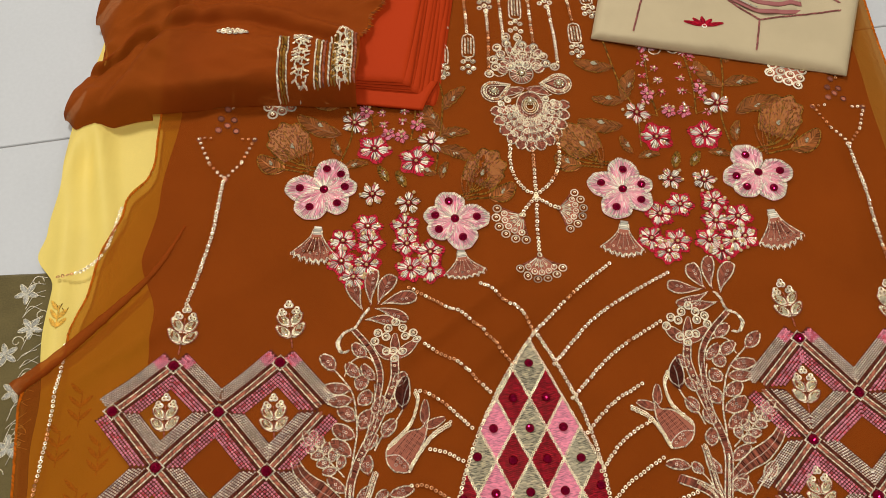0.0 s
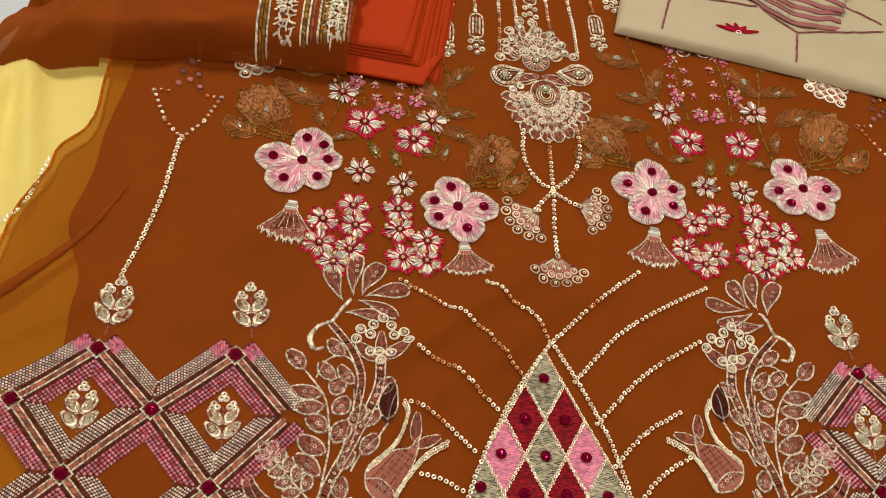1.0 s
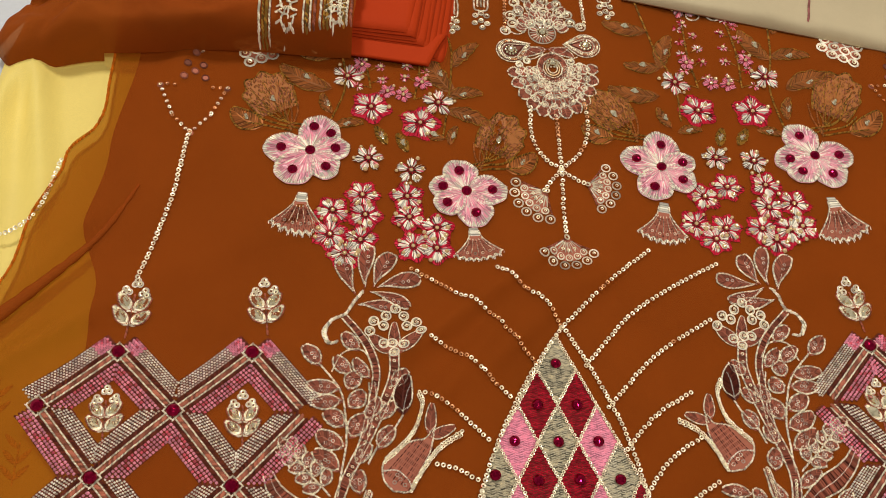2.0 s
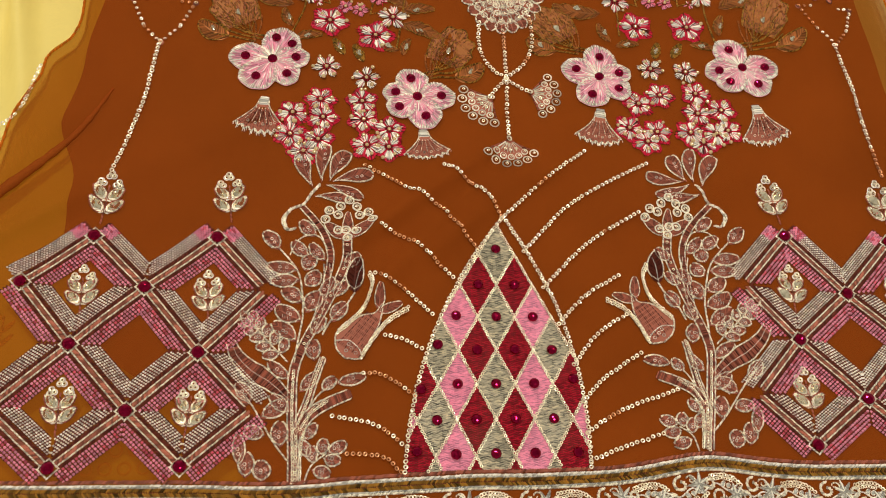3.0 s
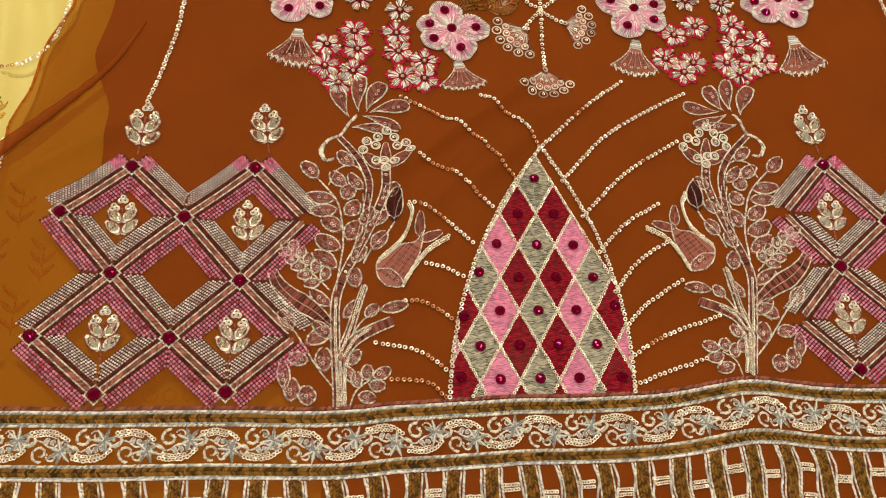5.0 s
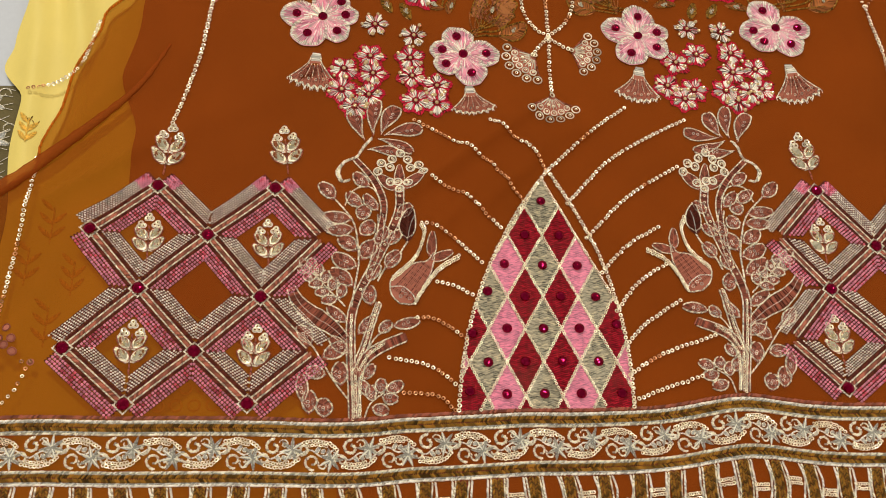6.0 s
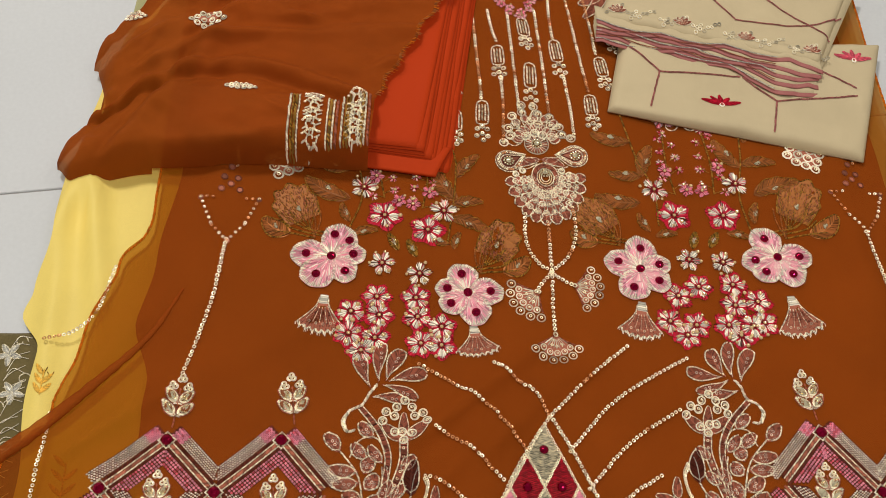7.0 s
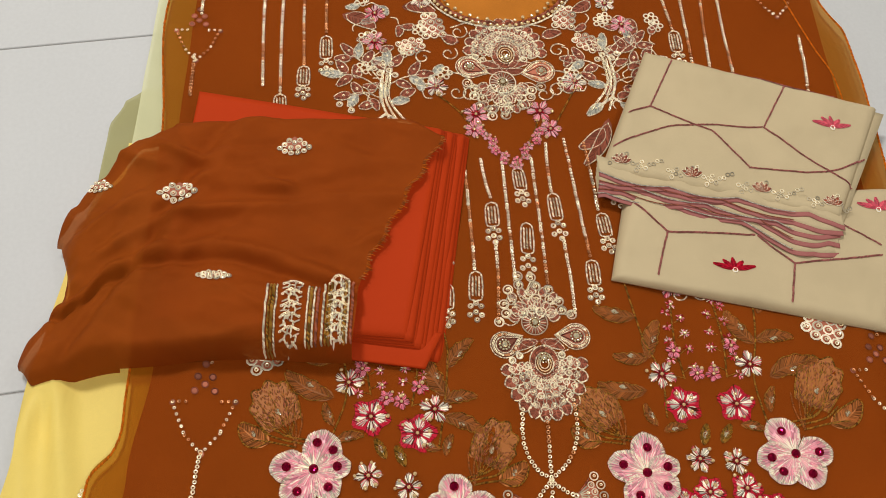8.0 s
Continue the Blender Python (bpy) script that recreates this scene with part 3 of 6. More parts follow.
for x, y, deg, long in ((0.067, 0.140, 165, 0.036), (0.100, 0.112, 70, 0.036), (0.077, 0.096, 178, 0.030), (0.065, 0.066, 172, 0.040), (0.184, 0.122, 125, 0.036), (0.214, 0.110, 4, 0.032), (0.226, 0.080, 18, 0.044), (0.088, 0.040, 115, 0.020),
                        (0.108, 0.027, 10, 0.020), (0.200, 0.051, 75, 0.022), (0.178, 0.026, -15, 0.020), (0.212, 0.150, 60, 0.030)):
    bead_leaf((x, y), deg, long * 1.12, long * 0.40)
for x, y in ((-0.153, 0.016), (-0.136, 0.009), (0.134, 0.021), (0.153, 0.021)):
    bead_leaf((x, y), 90 + RND.uniform(-35, 35), 0.020, 0.008, 0.0, "bronze")


def bud_spike(foot, top, hand):
    foot, top = Vector(foot), Vector(top)
    d = top - foot
    n = Vector((-d.y, d.x)).normalized() * hand
    w = Needlework()
    w.cord([foot, foot + d * 0.5 + n * 0.003, top], 0.0014, "bronze")
    spots = [top + d * 0.02] + [foot + d * t + n * s * (0.011 - 0.005 * t) for t, s in ((0.92, 1), (0.82, -1), (0.72, 1), (0.60, -1), (0.50, 1), (0.38, -1), (0.26, 1), (0.14, -1), (0.02, 1))]
    for c in spots:
        out = (c - foot.lerp(top, 0.5)).normalized()
        for k in range(16):
            a = RND.uniform(0, 360)
            w.stitch(c + polar(0.0012, a), c + polar(RND.uniform(0.0034, 0.0058), a), 0.0009, RND.choice(("rose", "pink", "pink", "crimson", "white_thread")), 0.0013)
        w.cord([c - out * 0.002, foot.lerp(top, max(0, (c - foot).dot(d) / d.length_squared - 0.06))], 0.0009, "bronze")
    ob = part("bud_spike", w, kurta, "spike of rose pink buds with beads")
    for c in spots[::2]:
        stone("bead", BEAD, c, 0.0018, ob, 0, dz=0.0018)


bud_spike((-0.161, 0.066), (-0.161, 0.123), 1)
bud_spike((-0.125, 0.054), (-0.120, 0.112), -1)
bud_spike((0.124, 0.074), (0.122, 0.146), 1)
bud_spike((0.163, 0.074), (0.162, 0.150), -1)
for x, y in ((-0.168, 0.090), (-0.118, 0.071), (-0.147, 0.062), (-0.134, 0.058), (0.117, 0.100), (0.172, 0.104), (0.136, 0.078), (0.151, 0.077)):
    floret((x, y), 0.0075, 5, None, "pink", RND.uniform(0, 70), 1, "pink_bud", "rose pink satin bud with a bead")
# pink five-petalled flowers and tendrils higher up
for x, y in ((-0.172, 0.163), (-0.118, 0.160), (-0.100, 0.172), (-0.180, 0.182), (0.105, 0.180), (0.125, 0.168), (0.178, 0.172), (0.200, 0.186)):
    floret((x, y), 0.0155, 5, None, "pale_pink", RND.uniform(0, 70), 2, "pink_floret", "small pink satin floret")
    w = Needlework()
    for k in range(14):
        w.stitch((x, y), Vector((x, y)) + polar(0.0055, k * 26), 0.0011, "crimson", 0.0015)
    part("floret_heart", w, kurta)
for x, y, hand in ((-0.153, 0.146, 1), (-0.127, 0.140, -1), (0.132, 0.158, 1), (0.154, 0.158, -1)):
    w = Needlework()
    w.spiral((x, y), 0.009, 1.1, 60 if hand > 0 else 120, 0.0014, "silver", -hand)
    part("tendril", w, kurta, "pale curled tendril")


# grape-like silver clusters
def grapes(c, deg, size, rows=(2, 3, 3, 3)):
    c = Vector(c)
    u, v = polar(1, deg), polar(1, deg + 90)
    w = Needlework()
    hull = [c + u * size * a + v * size * b for a, b in ((-0.9, -0.45), (-0.9, 0.45), (0, 0.75), (0.9, 0.55), (0.9, -0.55), (0, -0.75))]
    w.patch(hull, "mauve", 0.0004, 0.8)
    for i, k in enumerate(rows):
        for j in range(k):
            p = c + u * size * (-0.8 + 1.6 * i / (len(rows) - 1)) + v * size * 0.55 * (j - (k - 1) / 2)
            w.ring(p, size * 0.29, size * 0.11, "silver", 9)
            w.sequin(p, size * 0.11, "sequin")
    w.cord(hull[:2], 0.0012, "silver")
    part("grape_motif", w, kurta, "cluster of silver coils on mauve")


grapes((-0.252, 0.107), 205, 0.019)
grapes((0.263, 0.119), -25, 0.019)


def hanging_fan(apex, deg, size):
    """A fan of silver coils hanging from one sequin."""
    apex = Vector(apex)
    w = Needlework()
    w.patch([apex] + [apex + polar(size * 0.70, deg + a) for a in range(-58, 59, 12)], "mauve", 0.0004, 0.7)
    w.cord([apex, apex + polar(size * 0.5, deg - 60), apex + polar(size * 0.72, deg - 62)], 0.0012, "mauve")
    w.cord([apex, apex + polar(size * 0.5, deg + 60), apex + polar(size * 0.72, deg + 62)], 0.0012, "mauve")
    w.sequin(apex, 0.0026, "sequin")
    for r, angles, q in ((0.86, (-56, -34, -11, 11, 34, 56), 0.150), (0.60, (-46, -23, 0, 23, 46), 0.115)):
        for a in angles:
            p = apex + polar(size * r, deg + a)
            w.ring(p, size * q, size * 0.046, "silver", 11)
            w.sequin(p, size * q * 0.34, "sequin")
    for a in range(-52, 53, 13):
        w.stitch(apex + polar(size * 0.12, deg + a), apex + polar(size * 0.50, deg + a), 0.0012, "silver", 0.0011)
    for a in (-25, 0, 25):
        w.sequin(apex + polar(size * 0.38, deg + a), 0.0016, "sequin")
    part("fan_motif", w, kurta, "silver coil fan on a mauve ground")


hanging_fan((-0.011, -0.080), -88, 0.028)
hanging_fan((-0.022, -0.036), 215, 0.030)
hanging_fan((0.012, -0.030), -12, 0.028)

work = Needlework()
work.sequins([(-0.027, 0.048), (-0.029, 0.020), (-0.022, -0.002), (-0.008, -0.016), (0.004, -0.026), (0.012, -0.030)], 0.0020, 0.1)
work.sequins([(0.019, 0.055), (0.019, 0.025), (0.010, 0.002), (-0.008, -0.016), (-0.018, -0.028), (-0.024, -0.036)], 0.0020, 0.3)
work.sequins([(-0.006, 0.040), (-0.007, 0.010), (-0.008, -0.016), (-0.010, -0.050), (-0.011, -0.076)], 0.0020, 0.2)
part("sequin_chain", work, kurta, "chains of gold sequins crossing below the medallion")


# ---- the large medallion and the tassels ----
COILS = [(-0.35, 0.87), (-0.08, 0.86), (-0.35, 0.75), (0.0, 0.74), (-0.57, 0.69), (0.25, 0.69), (-0.52, 0.55), (-0.16, 0.63), (-0.01, 0.57), (0.26, 0.55), (0.44, 0.53), (-0.67, 0.50), (-0.64, 0.38), (-0.30, 0.38), (-0.10, 0.43), (0.06, 0.40), (0.26, 0.37), (0.48, 0.41), (-0.79, 0.27), (0.67, 0.35)]


def medallion(c, sx, sy, up, label):
    """A pointed cap of coils over a rosette, two paisley lobes, and a skirt of petals round an egg; up = -1 turns it over."""
    c = Vector(c)
    at = lambda x, y: c + Vector((x * sx, y * sy * up))
    unit = sx
    w = Needlework()

    def coil(p, r):
        w.spiral(p, r * 0.8, 1.2, RND.uniform(0, 360), 0.0012, "silver", up)
        w.ring(p, r * 1.1, 0.0014, "silver", 12)
        w.sequin(p, r * 0.34, "sequin")

    rose, egg = at(-0.06, 0.26), at(0.06, -0.27)
    for k, (x, y) in enumerate(COILS):
        p = at(x * 1.06 + 0.03, y)
        coil(p, unit * 0.105)
        away = (rose - p)
        w.cord([p + away.normalized() * unit * 0.08, p + away * 0.30 + Vector((away.y, -away.x)) * 0.10, p + away * 0.55], 0.0011, "silver")
    for k in range(9):
        a = 15 + 150 * k / 8
        d = Vector((math.cos(radians(a)), math.sin(radians(a)) * up))
        for r0, r1, wide in ((0.30, 0.56, 0.20), (0.60, 0.82, 0.17)):
            if r0 > 0.5 and abs(a - 90) > 50:
                continue
            w.leaf(rose + d * unit * r0, rose + d * unit * r1, unit * wide, "mauve", "silver", cord=0.0015)
    for a in range(0, 360, 9):
        w.stitch(rose + polar(unit * 0.10, a), rose + polar(unit * 0.26, a), 0.0010, "mauve" if a % 18 else "silver", 0.0012)
    w.ring(rose, unit * 0.29, 0.0013, "silver", 22)
    w.ring(rose, unit * 0.13, 0.0012, "silver", 16)
    # skirt of petals in three tiers
    for tier, n, long, wide in ((1.0, 12, 0.27, 0.26), (0.80, 11, 0.25, 0.25), (0.62, 9, 0.22, 0.23), (0.46, 8, 0.18, 0.20)):
        for i in range(n):
            a = 187 + 172 * i / (n - 1)
            d = Vector((0.90 * math.cos(radians(a)), 0.71 * math.sin(radians(a))))
            tip, root = at(0.05 + d.x * tier, -0.28 + d.y * tier), at(0.05 + d.x * (tier - long), -0.28 + d.y * (tier - long))
            w.leaf(root, tip, unit * wide, "mauve", "silver", cord=0.0015)
            coil(root.lerp(tip, 0.10), unit * 0.075)
    # ribbon between the rosette and the egg
    for s in (1, -1):
        w.leaf(at(0, 0.02), at(s * 0.42, 0.03), unit * 0.17, "mauve", "silver", bend=-0.12 * s, cord=0.0010)
        w.leaf(at(s * 0.06, 0.0), at(s * 0.50, -0.10), unit * 0.19, "mauve", "silver", bend=0.10 * s, cord=0.0012)
        for q in (0.44, 0.60):
            coil(at(s * q, -0.17 - 0.06 * (q > 0.5)), unit * 0.075)
        w.cord([at(s * 0.10, -0.06), at(s * 0.35, -0.14), at(s * 0.62, -0.10)], 0.0012, "silver")
    for r, mat, wid in ((0.33, "silver", 0.0012), (0.29, "mauve", 0.0022), (0.245, "mauve", 0.0022), (0.20, "silver", 0.0011), (0.15, "sequin", 0.0011), (0.10, "silver", 0.0011)):
        w.cord([egg + Vector((unit * r * 0.92 * math.cos(a / 24 * math.tau), unit * r * 1.18 * math.sin(a / 24 * math.tau))) for a in range(25)], wid, mat)
    # paisley lobes, rows of sequins tapering to the ribbon
    lobes = [at(-0.74, -0.03), at(0.78, 0.06)]
    for s, lob in zip((-1, 1), lobes):
        tip = at(s * 0.34, 0.09)
        aim = math.degrees(math.atan2(tip.y - lob.y, tip.x - lob.x))
        w.patch([lob + polar(unit * 0.27, aim + a) for a in range(40, 321, 28)] + [tip], "mauve", 0.0003, 0.9)
        for r, mat in ((0.29, "silver"), (0.235, "sequin"), (0.18, "silver"), (0.13, "plum")):
            line = [tip.lerp(lob, (0.29 - r) * 1.8)] + [lob + polar(unit * r, aim + a) for a in range(48, 313, 22)] + [tip.lerp(lob, (0.29 - r) * 1.8)]
            if mat == "sequin":
                w.sequins(line, 0.0012, 0.1, 0.8)
            else:
                w.cord(line, 0.0011, mat)
    ob = part("medallion", w, kurta, label)
    for p in [rose, at(0.06, -0.20)] + lobes:
        stone("crystal", CRYSTAL_ROUND, p, 0.0030, ob, 0, dz=0.0016)
        for k in range(10):
            stone("crystal", CRYSTAL_ROUND, p + polar(0.0046, 36 * k), 0.0012, ob, 0, dz=0.0012)


medallion((-0.006, 0.112), 0.044, 0.076, 1, "large silver coil medallion on mauve with crystals")


def tassel(top, foot, width=0.011):
    top, foot = Vector(top), Vector(foot)
    d = foot - top
    n = Vector((-d.y, d.x)).normalized()
    w = Needlework()
    shape = [(0, 0), (0.10, 0.5), (0.52, 0.55), (0.60, 0.30), (0.60, -0.30), (0.52, -0.55), (0.10, -0.5), (0, 0)]
    w.cord([top + d * a + n * width * b for a, b in shape], 0.0016, "silver", smooth=True)
    for s in (-0.28, 0, 0.28):
        w.cord([top + d * 0.12 + n * width * s, top + d * 0.35 + n * width * s, top + d * 0.55 + n * width * s], 0.0018, "silver" if s else "sage")
    for a, b in ((0.66, 0.0), (0.72, 0.45), (0.72, -0.45), (0.84, 0.0), (0.90, 0.5), (0.90, -0.5), (1.0, 0.1)):
        p = top + d * a + n * width * b
        w.ring(p, 0.0030, 0.0014, "silver", 8)
        w.sequin(p, 0.0018, "sequin")
    part("tassel_motif", w, kurta, "silver thread tassel with sequins")


for a, b in (((-0.011, 0.299), (-0.008, 0.257)), ((-0.040, 0.261), (-0.040, 0.216)), ((0.022, 0.271), (0.025, 0.219)), ((0.068, 0.247), (0.072, 0.204)), ((-0.007, 0.237), (-0.010, 0.181)), ((-0.060, 0.185), (-0.063, 0.135)), ((0.052, 0.195), (0.052, 0.151)),
             ((-0.202, 0.469), (-0.202, 0.418)), ((-0.225, 0.429), (-0.226, 0.388)), ((-0.249, 0.394), (-0.249, 0.350)), ((0.178, 0.478), (0.178, 0.430)), ((-0.087, 0.235), (-0.088, 0.190)), ((-0.088, 0.172), (-0.090, 0.130)), ((0.085, 0.300), (0.088, 0.255))):
    tassel(a, b)
TASSEL_LINES = [(-0.047, 0.311, -0.040, 0.263), (-0.039, 0.215, -0.043, 0.129), (-0.026, 0.305, -0.024, 0.170), (0.004, 0.311, 0.007, 0.170), (0.021, 0.330, 0.021, 0.271), (0.027, 0.219, 0.030, 0.136), (0.040, 0.335, 0.051, 0.197), (0.060, 0.330, 0.065, 0.249), (-0.065, 0.335, -0.061, 0.187),
                (-0.268, 0.56, -0.267, 0.403), (-0.247, 0.56, -0.249, 0.392), (-0.224, 0.56, -0.225, 0.431), (-0.200, 0.56, -0.202, 0.470), (0.168, 0.56, 0.177, 0.475), (0.192, 0.56, 0.191, 0.430), (0.218, 0.56, 0.209, 0.42), (0.236, 0.56, 0.233, 0.42), (0.318, 0.470, 0.311, 0.390)]
for x0, y0, x1, y1 in TASSEL_LINES:
    w = Needlework()
    w.sequins([(x0, y0), ((x0 + x1) / 2 + RND.uniform(-0.0015, 0.0015), (y0 + y1) / 2), (x1, y1)], 0.0018, RND.choice((0.05, 0.2, 0.6)), 1.05)
    tagged(part("sequin_line", w, kurta), "straight hanging line of gold sequins", kind="stuff")

# ---- side chains with their small lozenges ----
for pts, r in (([(-0.301, 0.165), (-0.300, 0.096)], 0.0018), ([(-0.306, 0.018), (-0.309, -0.012), (-0.313, -0.041), (-0.324, -0.085), (-0.333, -0.118)], 0.0020), ([(0.315, 0.175), (0.314, 0.111)], 0.0018), ([(0.306, 0.030), (0.310, -0.02), (0.310, -0.055), (0.312, -0.115)], 0.0020),
               ([(-0.334, 0.56), (-0.335, 0.50)], 0.0017), ([(-0.339, 0.445), (-0.340, 0.392)], 0.0020), ([(-0.400, -0.012), (-0.410, -0.055), (-0.428, -0.075), (-0.452, -0.082)], 0.0018), ([(-0.435, -0.150), (-0.440, -0.215), (-0.447, -0.29)], 0.0018)):
    w = Needlework()
    w.sequins(pts, r, 0.25)
    tagged(part("sequin_line", w, kurta), "fine line of gold sequins", kind="stuff")


def lozenge(c, wide, tall):
    """A small open lozenge of sequins with a mauve drop on top."""
    c = Vector(c)
    w = Needlework()
    at = lambda x, y: c + Vector((x * wide, y * tall))
    for a, b in (((0, -1), (-0.55, -0.55)), ((0, -1), (0.55, -0.55)), ((-0.95, 0.15), (-0.55, -0.55)), ((0.95, 0.15), (0.55, -0.55)), ((-0.95, 0.15), (-0.4, 0.15)), ((0.95, 0.15), (0.4, 0.15))):
        w.sequins([at(*a), at(*b)], 0.0016, 0.35, 1.8)
    for x, y in ((0, 1.0), (-0.22, 0.72), (0.22, 0.72), (0, 0.55), (-0.3, 0.4), (0.3, 0.4)):
        w.patch([at(x, y) + polar(0.0030, a) for a in range(0, 360, 45)], "mauve", 0.0008)
        w.ring(at(x, y), 0.0034, 0.0012, "mauve", 9)
    for x, y in ((-0.95, 0.15), (0.95, 0.15), (0, -1.0)):
        w.patch([at(x, y) + polar(0.0028, a) for a in range(0, 360, 45)], "mauve", 0.0010)
    part("lozenge_motif", w, kurta, "open lozenge of sequins with mauve dots")


lozenge((-0.305, 0.056), 0.028, 0.040)
lozenge((0.308, 0.070), 0.028, 0.040)
lozenge((-0.337, 0.472), 0.024, 0.034)
lozenge((0.300, 0.528), 0.024, 0.030)
lozenge((-0.438, -0.325), 0.020, 0.030)


# ---- sequin arcs sweeping from the harlequin panel ----
ARCS = [[(-0.024, -0.157), (0.011, -0.124), (0.054, -0.090)], [(-0.009, -0.187), (0.037, -0.141), (0.108, -0.101)], [(0.004, -0.219), (0.045, -0.179), (0.092, -0.151)], [(0.013, -0.250), (0.038, -0.225), (0.068, -0.208)],
        [(0.020, -0.284), (0.042, -0.259), (0.069, -0.242)], [(0.024, -0.313), (0.045, -0.293), (0.074, -0.275)], [(0.024, -0.337), (0.053, -0.320), (0.097, -0.306)], [(0.024, -0.358), (0.048, -0.349), (0.080, -0.340)]]
ARCS_LEFT = [[(-0.024, -0.155), (-0.036, -0.132), (-0.046, -0.126), (-0.070, -0.104)], [(-0.046, -0.185), (-0.064, -0.160), (-0.080, -0.143), (-0.135, -0.106)], [(-0.067, -0.211), (-0.092, -0.185), (-0.122, -0.165)], [(-0.085, -0.242), (-0.107, -0.220), (-0.128, -0.207)],
             [(-0.094, -0.270), (-0.106, -0.263), (-0.122, -0.258)], [(-0.101, -0.306), (-0.124, -0.290), (-0.139, -0.288)], [(-0.108, -0.345), (-0.130, -0.328), (-0.162, -0.320)], [(-0.113, -0.363), (-0.126, -0.351), (-0.153, -0.348)]]
for arcs, unlit in ((ARCS, 0.05), (ARCS_LEFT, 0.55)):
    for pts in arcs:
        w = Needlework()
        w.cord(pts, 0.0006, "brown")
        arc = part("sequin_arc", w, kurta, "curved line of round gold sequins")
        run = 0.0
        for p in curve_through(pts, 0.0042):
            # discs angled out of the light are coloured coppery instead of gold
            run = 0.8 * run + RND.gauss(0, 0.4)
            ob = stone("sequin", UNLIT_DISC if run > 0.9 - 1.6 * unlit else DISC, p + V2(RND.gauss(0, 0.0002), RND.gauss(0, 0.0002)), 0.00178, arc, RND.random() * 6, dz=0.0010, tall=1.0)
            ob.rotation_euler.x, ob.rotation_euler.y = RND.gauss(0, 0.13), RND.gauss(0, 0.13)


# ---- harlequin panel ----
def arch(v):
    """Left and right edge of the tall panel at v, 0 at its foot and 1 at its tip."""
    k = 1 - v ** 2.15
    mid = -0.0435 + 0.0205 * v
    return mid - 0.0665 * k, mid + 0.0665 * k


FOOT, TIP = -0.363, -0.156
harlequin = part("harlequin_panel", Needlework(), kurta, "tall arched panel of red, pink and sage diamonds")


def skew_point(i, j):
    """Corner (i, j) of the diamond net: i falls to the left, j to the right, from the tip."""
    row = i + j
    return Vector((-0.0290 - 0.0023 * row + (j - i) * 0.0143, -0.1630 - 0.0272 * row))


OUTLINE = [Vector((arch(k / 16)[0], FOOT + (TIP - FOOT) * k / 16)) for k in range(16, -1, -1)] + [Vector((arch(k / 16)[1], FOOT + (TIP - FOOT) * k / 16)) for k in range(17)]


def cut(poly):
    """The piece of a convex shape that lies inside the arched panel."""
    for p, q in zip(OUTLINE, OUTLINE[1:] + OUTLINE[:1]):
        e = q - p
        if e.length < 1e-7 or not poly:
            continue
        side = lambda v: e.x * (v.y - p.y) - e.y * (v.x - p.x)
        out = []
        for a, b in zip(poly, poly[1:] + poly[:1]):
            sa, sb = side(a), side(b)
            if sa >= 0:
                out.append(a)
            if (sa >= 0) != (sb >= 0):
                out.append(a.lerp(b, sa / (sa - sb)))
        poly = out
    return poly


def weave(quad, mat):
    w = Needlework()
    # under crimson a darker plum ground paints the shade between the stitches
    w.patch(quad, "plum" if mat == "crimson" else mat, 0.0001, 0.92)
    low, high = min(p.y for p in quad), max(p.y for p in quad)
    n = int((high - low) / 0.00085)
    for i in range(1, n):
        y = low + (high - low) * i / n
        xs = []
        for p, q in zip(quad, quad[1:] + quad[:1]):
            if (p.y - y) * (q.y - y) <= 0 and abs(p.y - q.y) > 1e-6:
                xs.append(p.x + (q.x - p.x) * (y - p.y) / (q.y - p.y))
        if len(xs) < 2 or max(xs) - min(xs) < 0.001:
            continue
        x0, x1 = min(xs), max(xs)
        # rows of slanting stitches whose columns lock like brickwork
        first = math.floor((x0 - 0.0018 * (i % 2)) / 0.0036)
        for m in range(first, first + int((x1 - x0) / 0.0036) + 3):
            u0, u1 = max(x0, m * 0.0036 + 0.0018 * (i % 2)), min(x1, (m + 1) * 0.0036 + 0.0018 * (i % 2))
            if u1 - u0 < 0.0006:
                continue
            tilt = 0.0004 * (1 if m % 2 else -1)
            w.stitch((u0, y + tilt), (u1, y - tilt), 0.00085, mat, 0.0010)
    return w


NET = 10
for i in range(NET):
    for j in range(NET):
        corners = [skew_point(i, j), skew_point(i + 1, j), skew_point(i + 1, j + 1), skew_point(i, j + 1)]
        piece = cut(corners)
        if len(piece) < 3:
            continue
        area = abs(sum(p.x * q.y - q.x * p.y for p, q in zip(piece, piece[1:] + piece[:1]))) / 2
        if area < 0.00002:
            continue
        hue = ("sage", "crimson", "pink")[abs(i - j) % 3]
        part("diamond", weave(piece, hue), harlequin)
        if area > 0.00030:
            stone("ruby", RUBY, sum(piece, Vector((0, 0))) / len(piece), 0.0040, harlequin, RND.random() * 6, dz=0.0022)
net = Needlework(lift=0.0010)
for i in range(NET + 1):
    for flip in (False, True):
        a, b = (skew_point(i, 0), skew_point(i, NET)) if not flip else (skew_point(0, i), skew_point(NET, i))
        e = Vector((a.y - b.y, b.x - a.x)).normalized() * 0.00001
        strip = cut([a + e, b + e, b - e, a - e])
        if len(strip) > 2:
            high, low = max(strip, key=lambda p: p.y), min(strip, key=lambda p: p.y)
            if (high - low).length > 0.006:
                net.sequins([high, (high + low) / 2, low], 0.00135, 0.0, 1.0)
for side in (0, 1):
    net.sequins([(arch(k / 14)[side], FOOT + (TIP - FOOT) * k / 14) for k in range(15)], 0.0018, 0.0, 1.05)
part("sequin_net", net, harlequin, "white gold sequin lines between the diamonds")


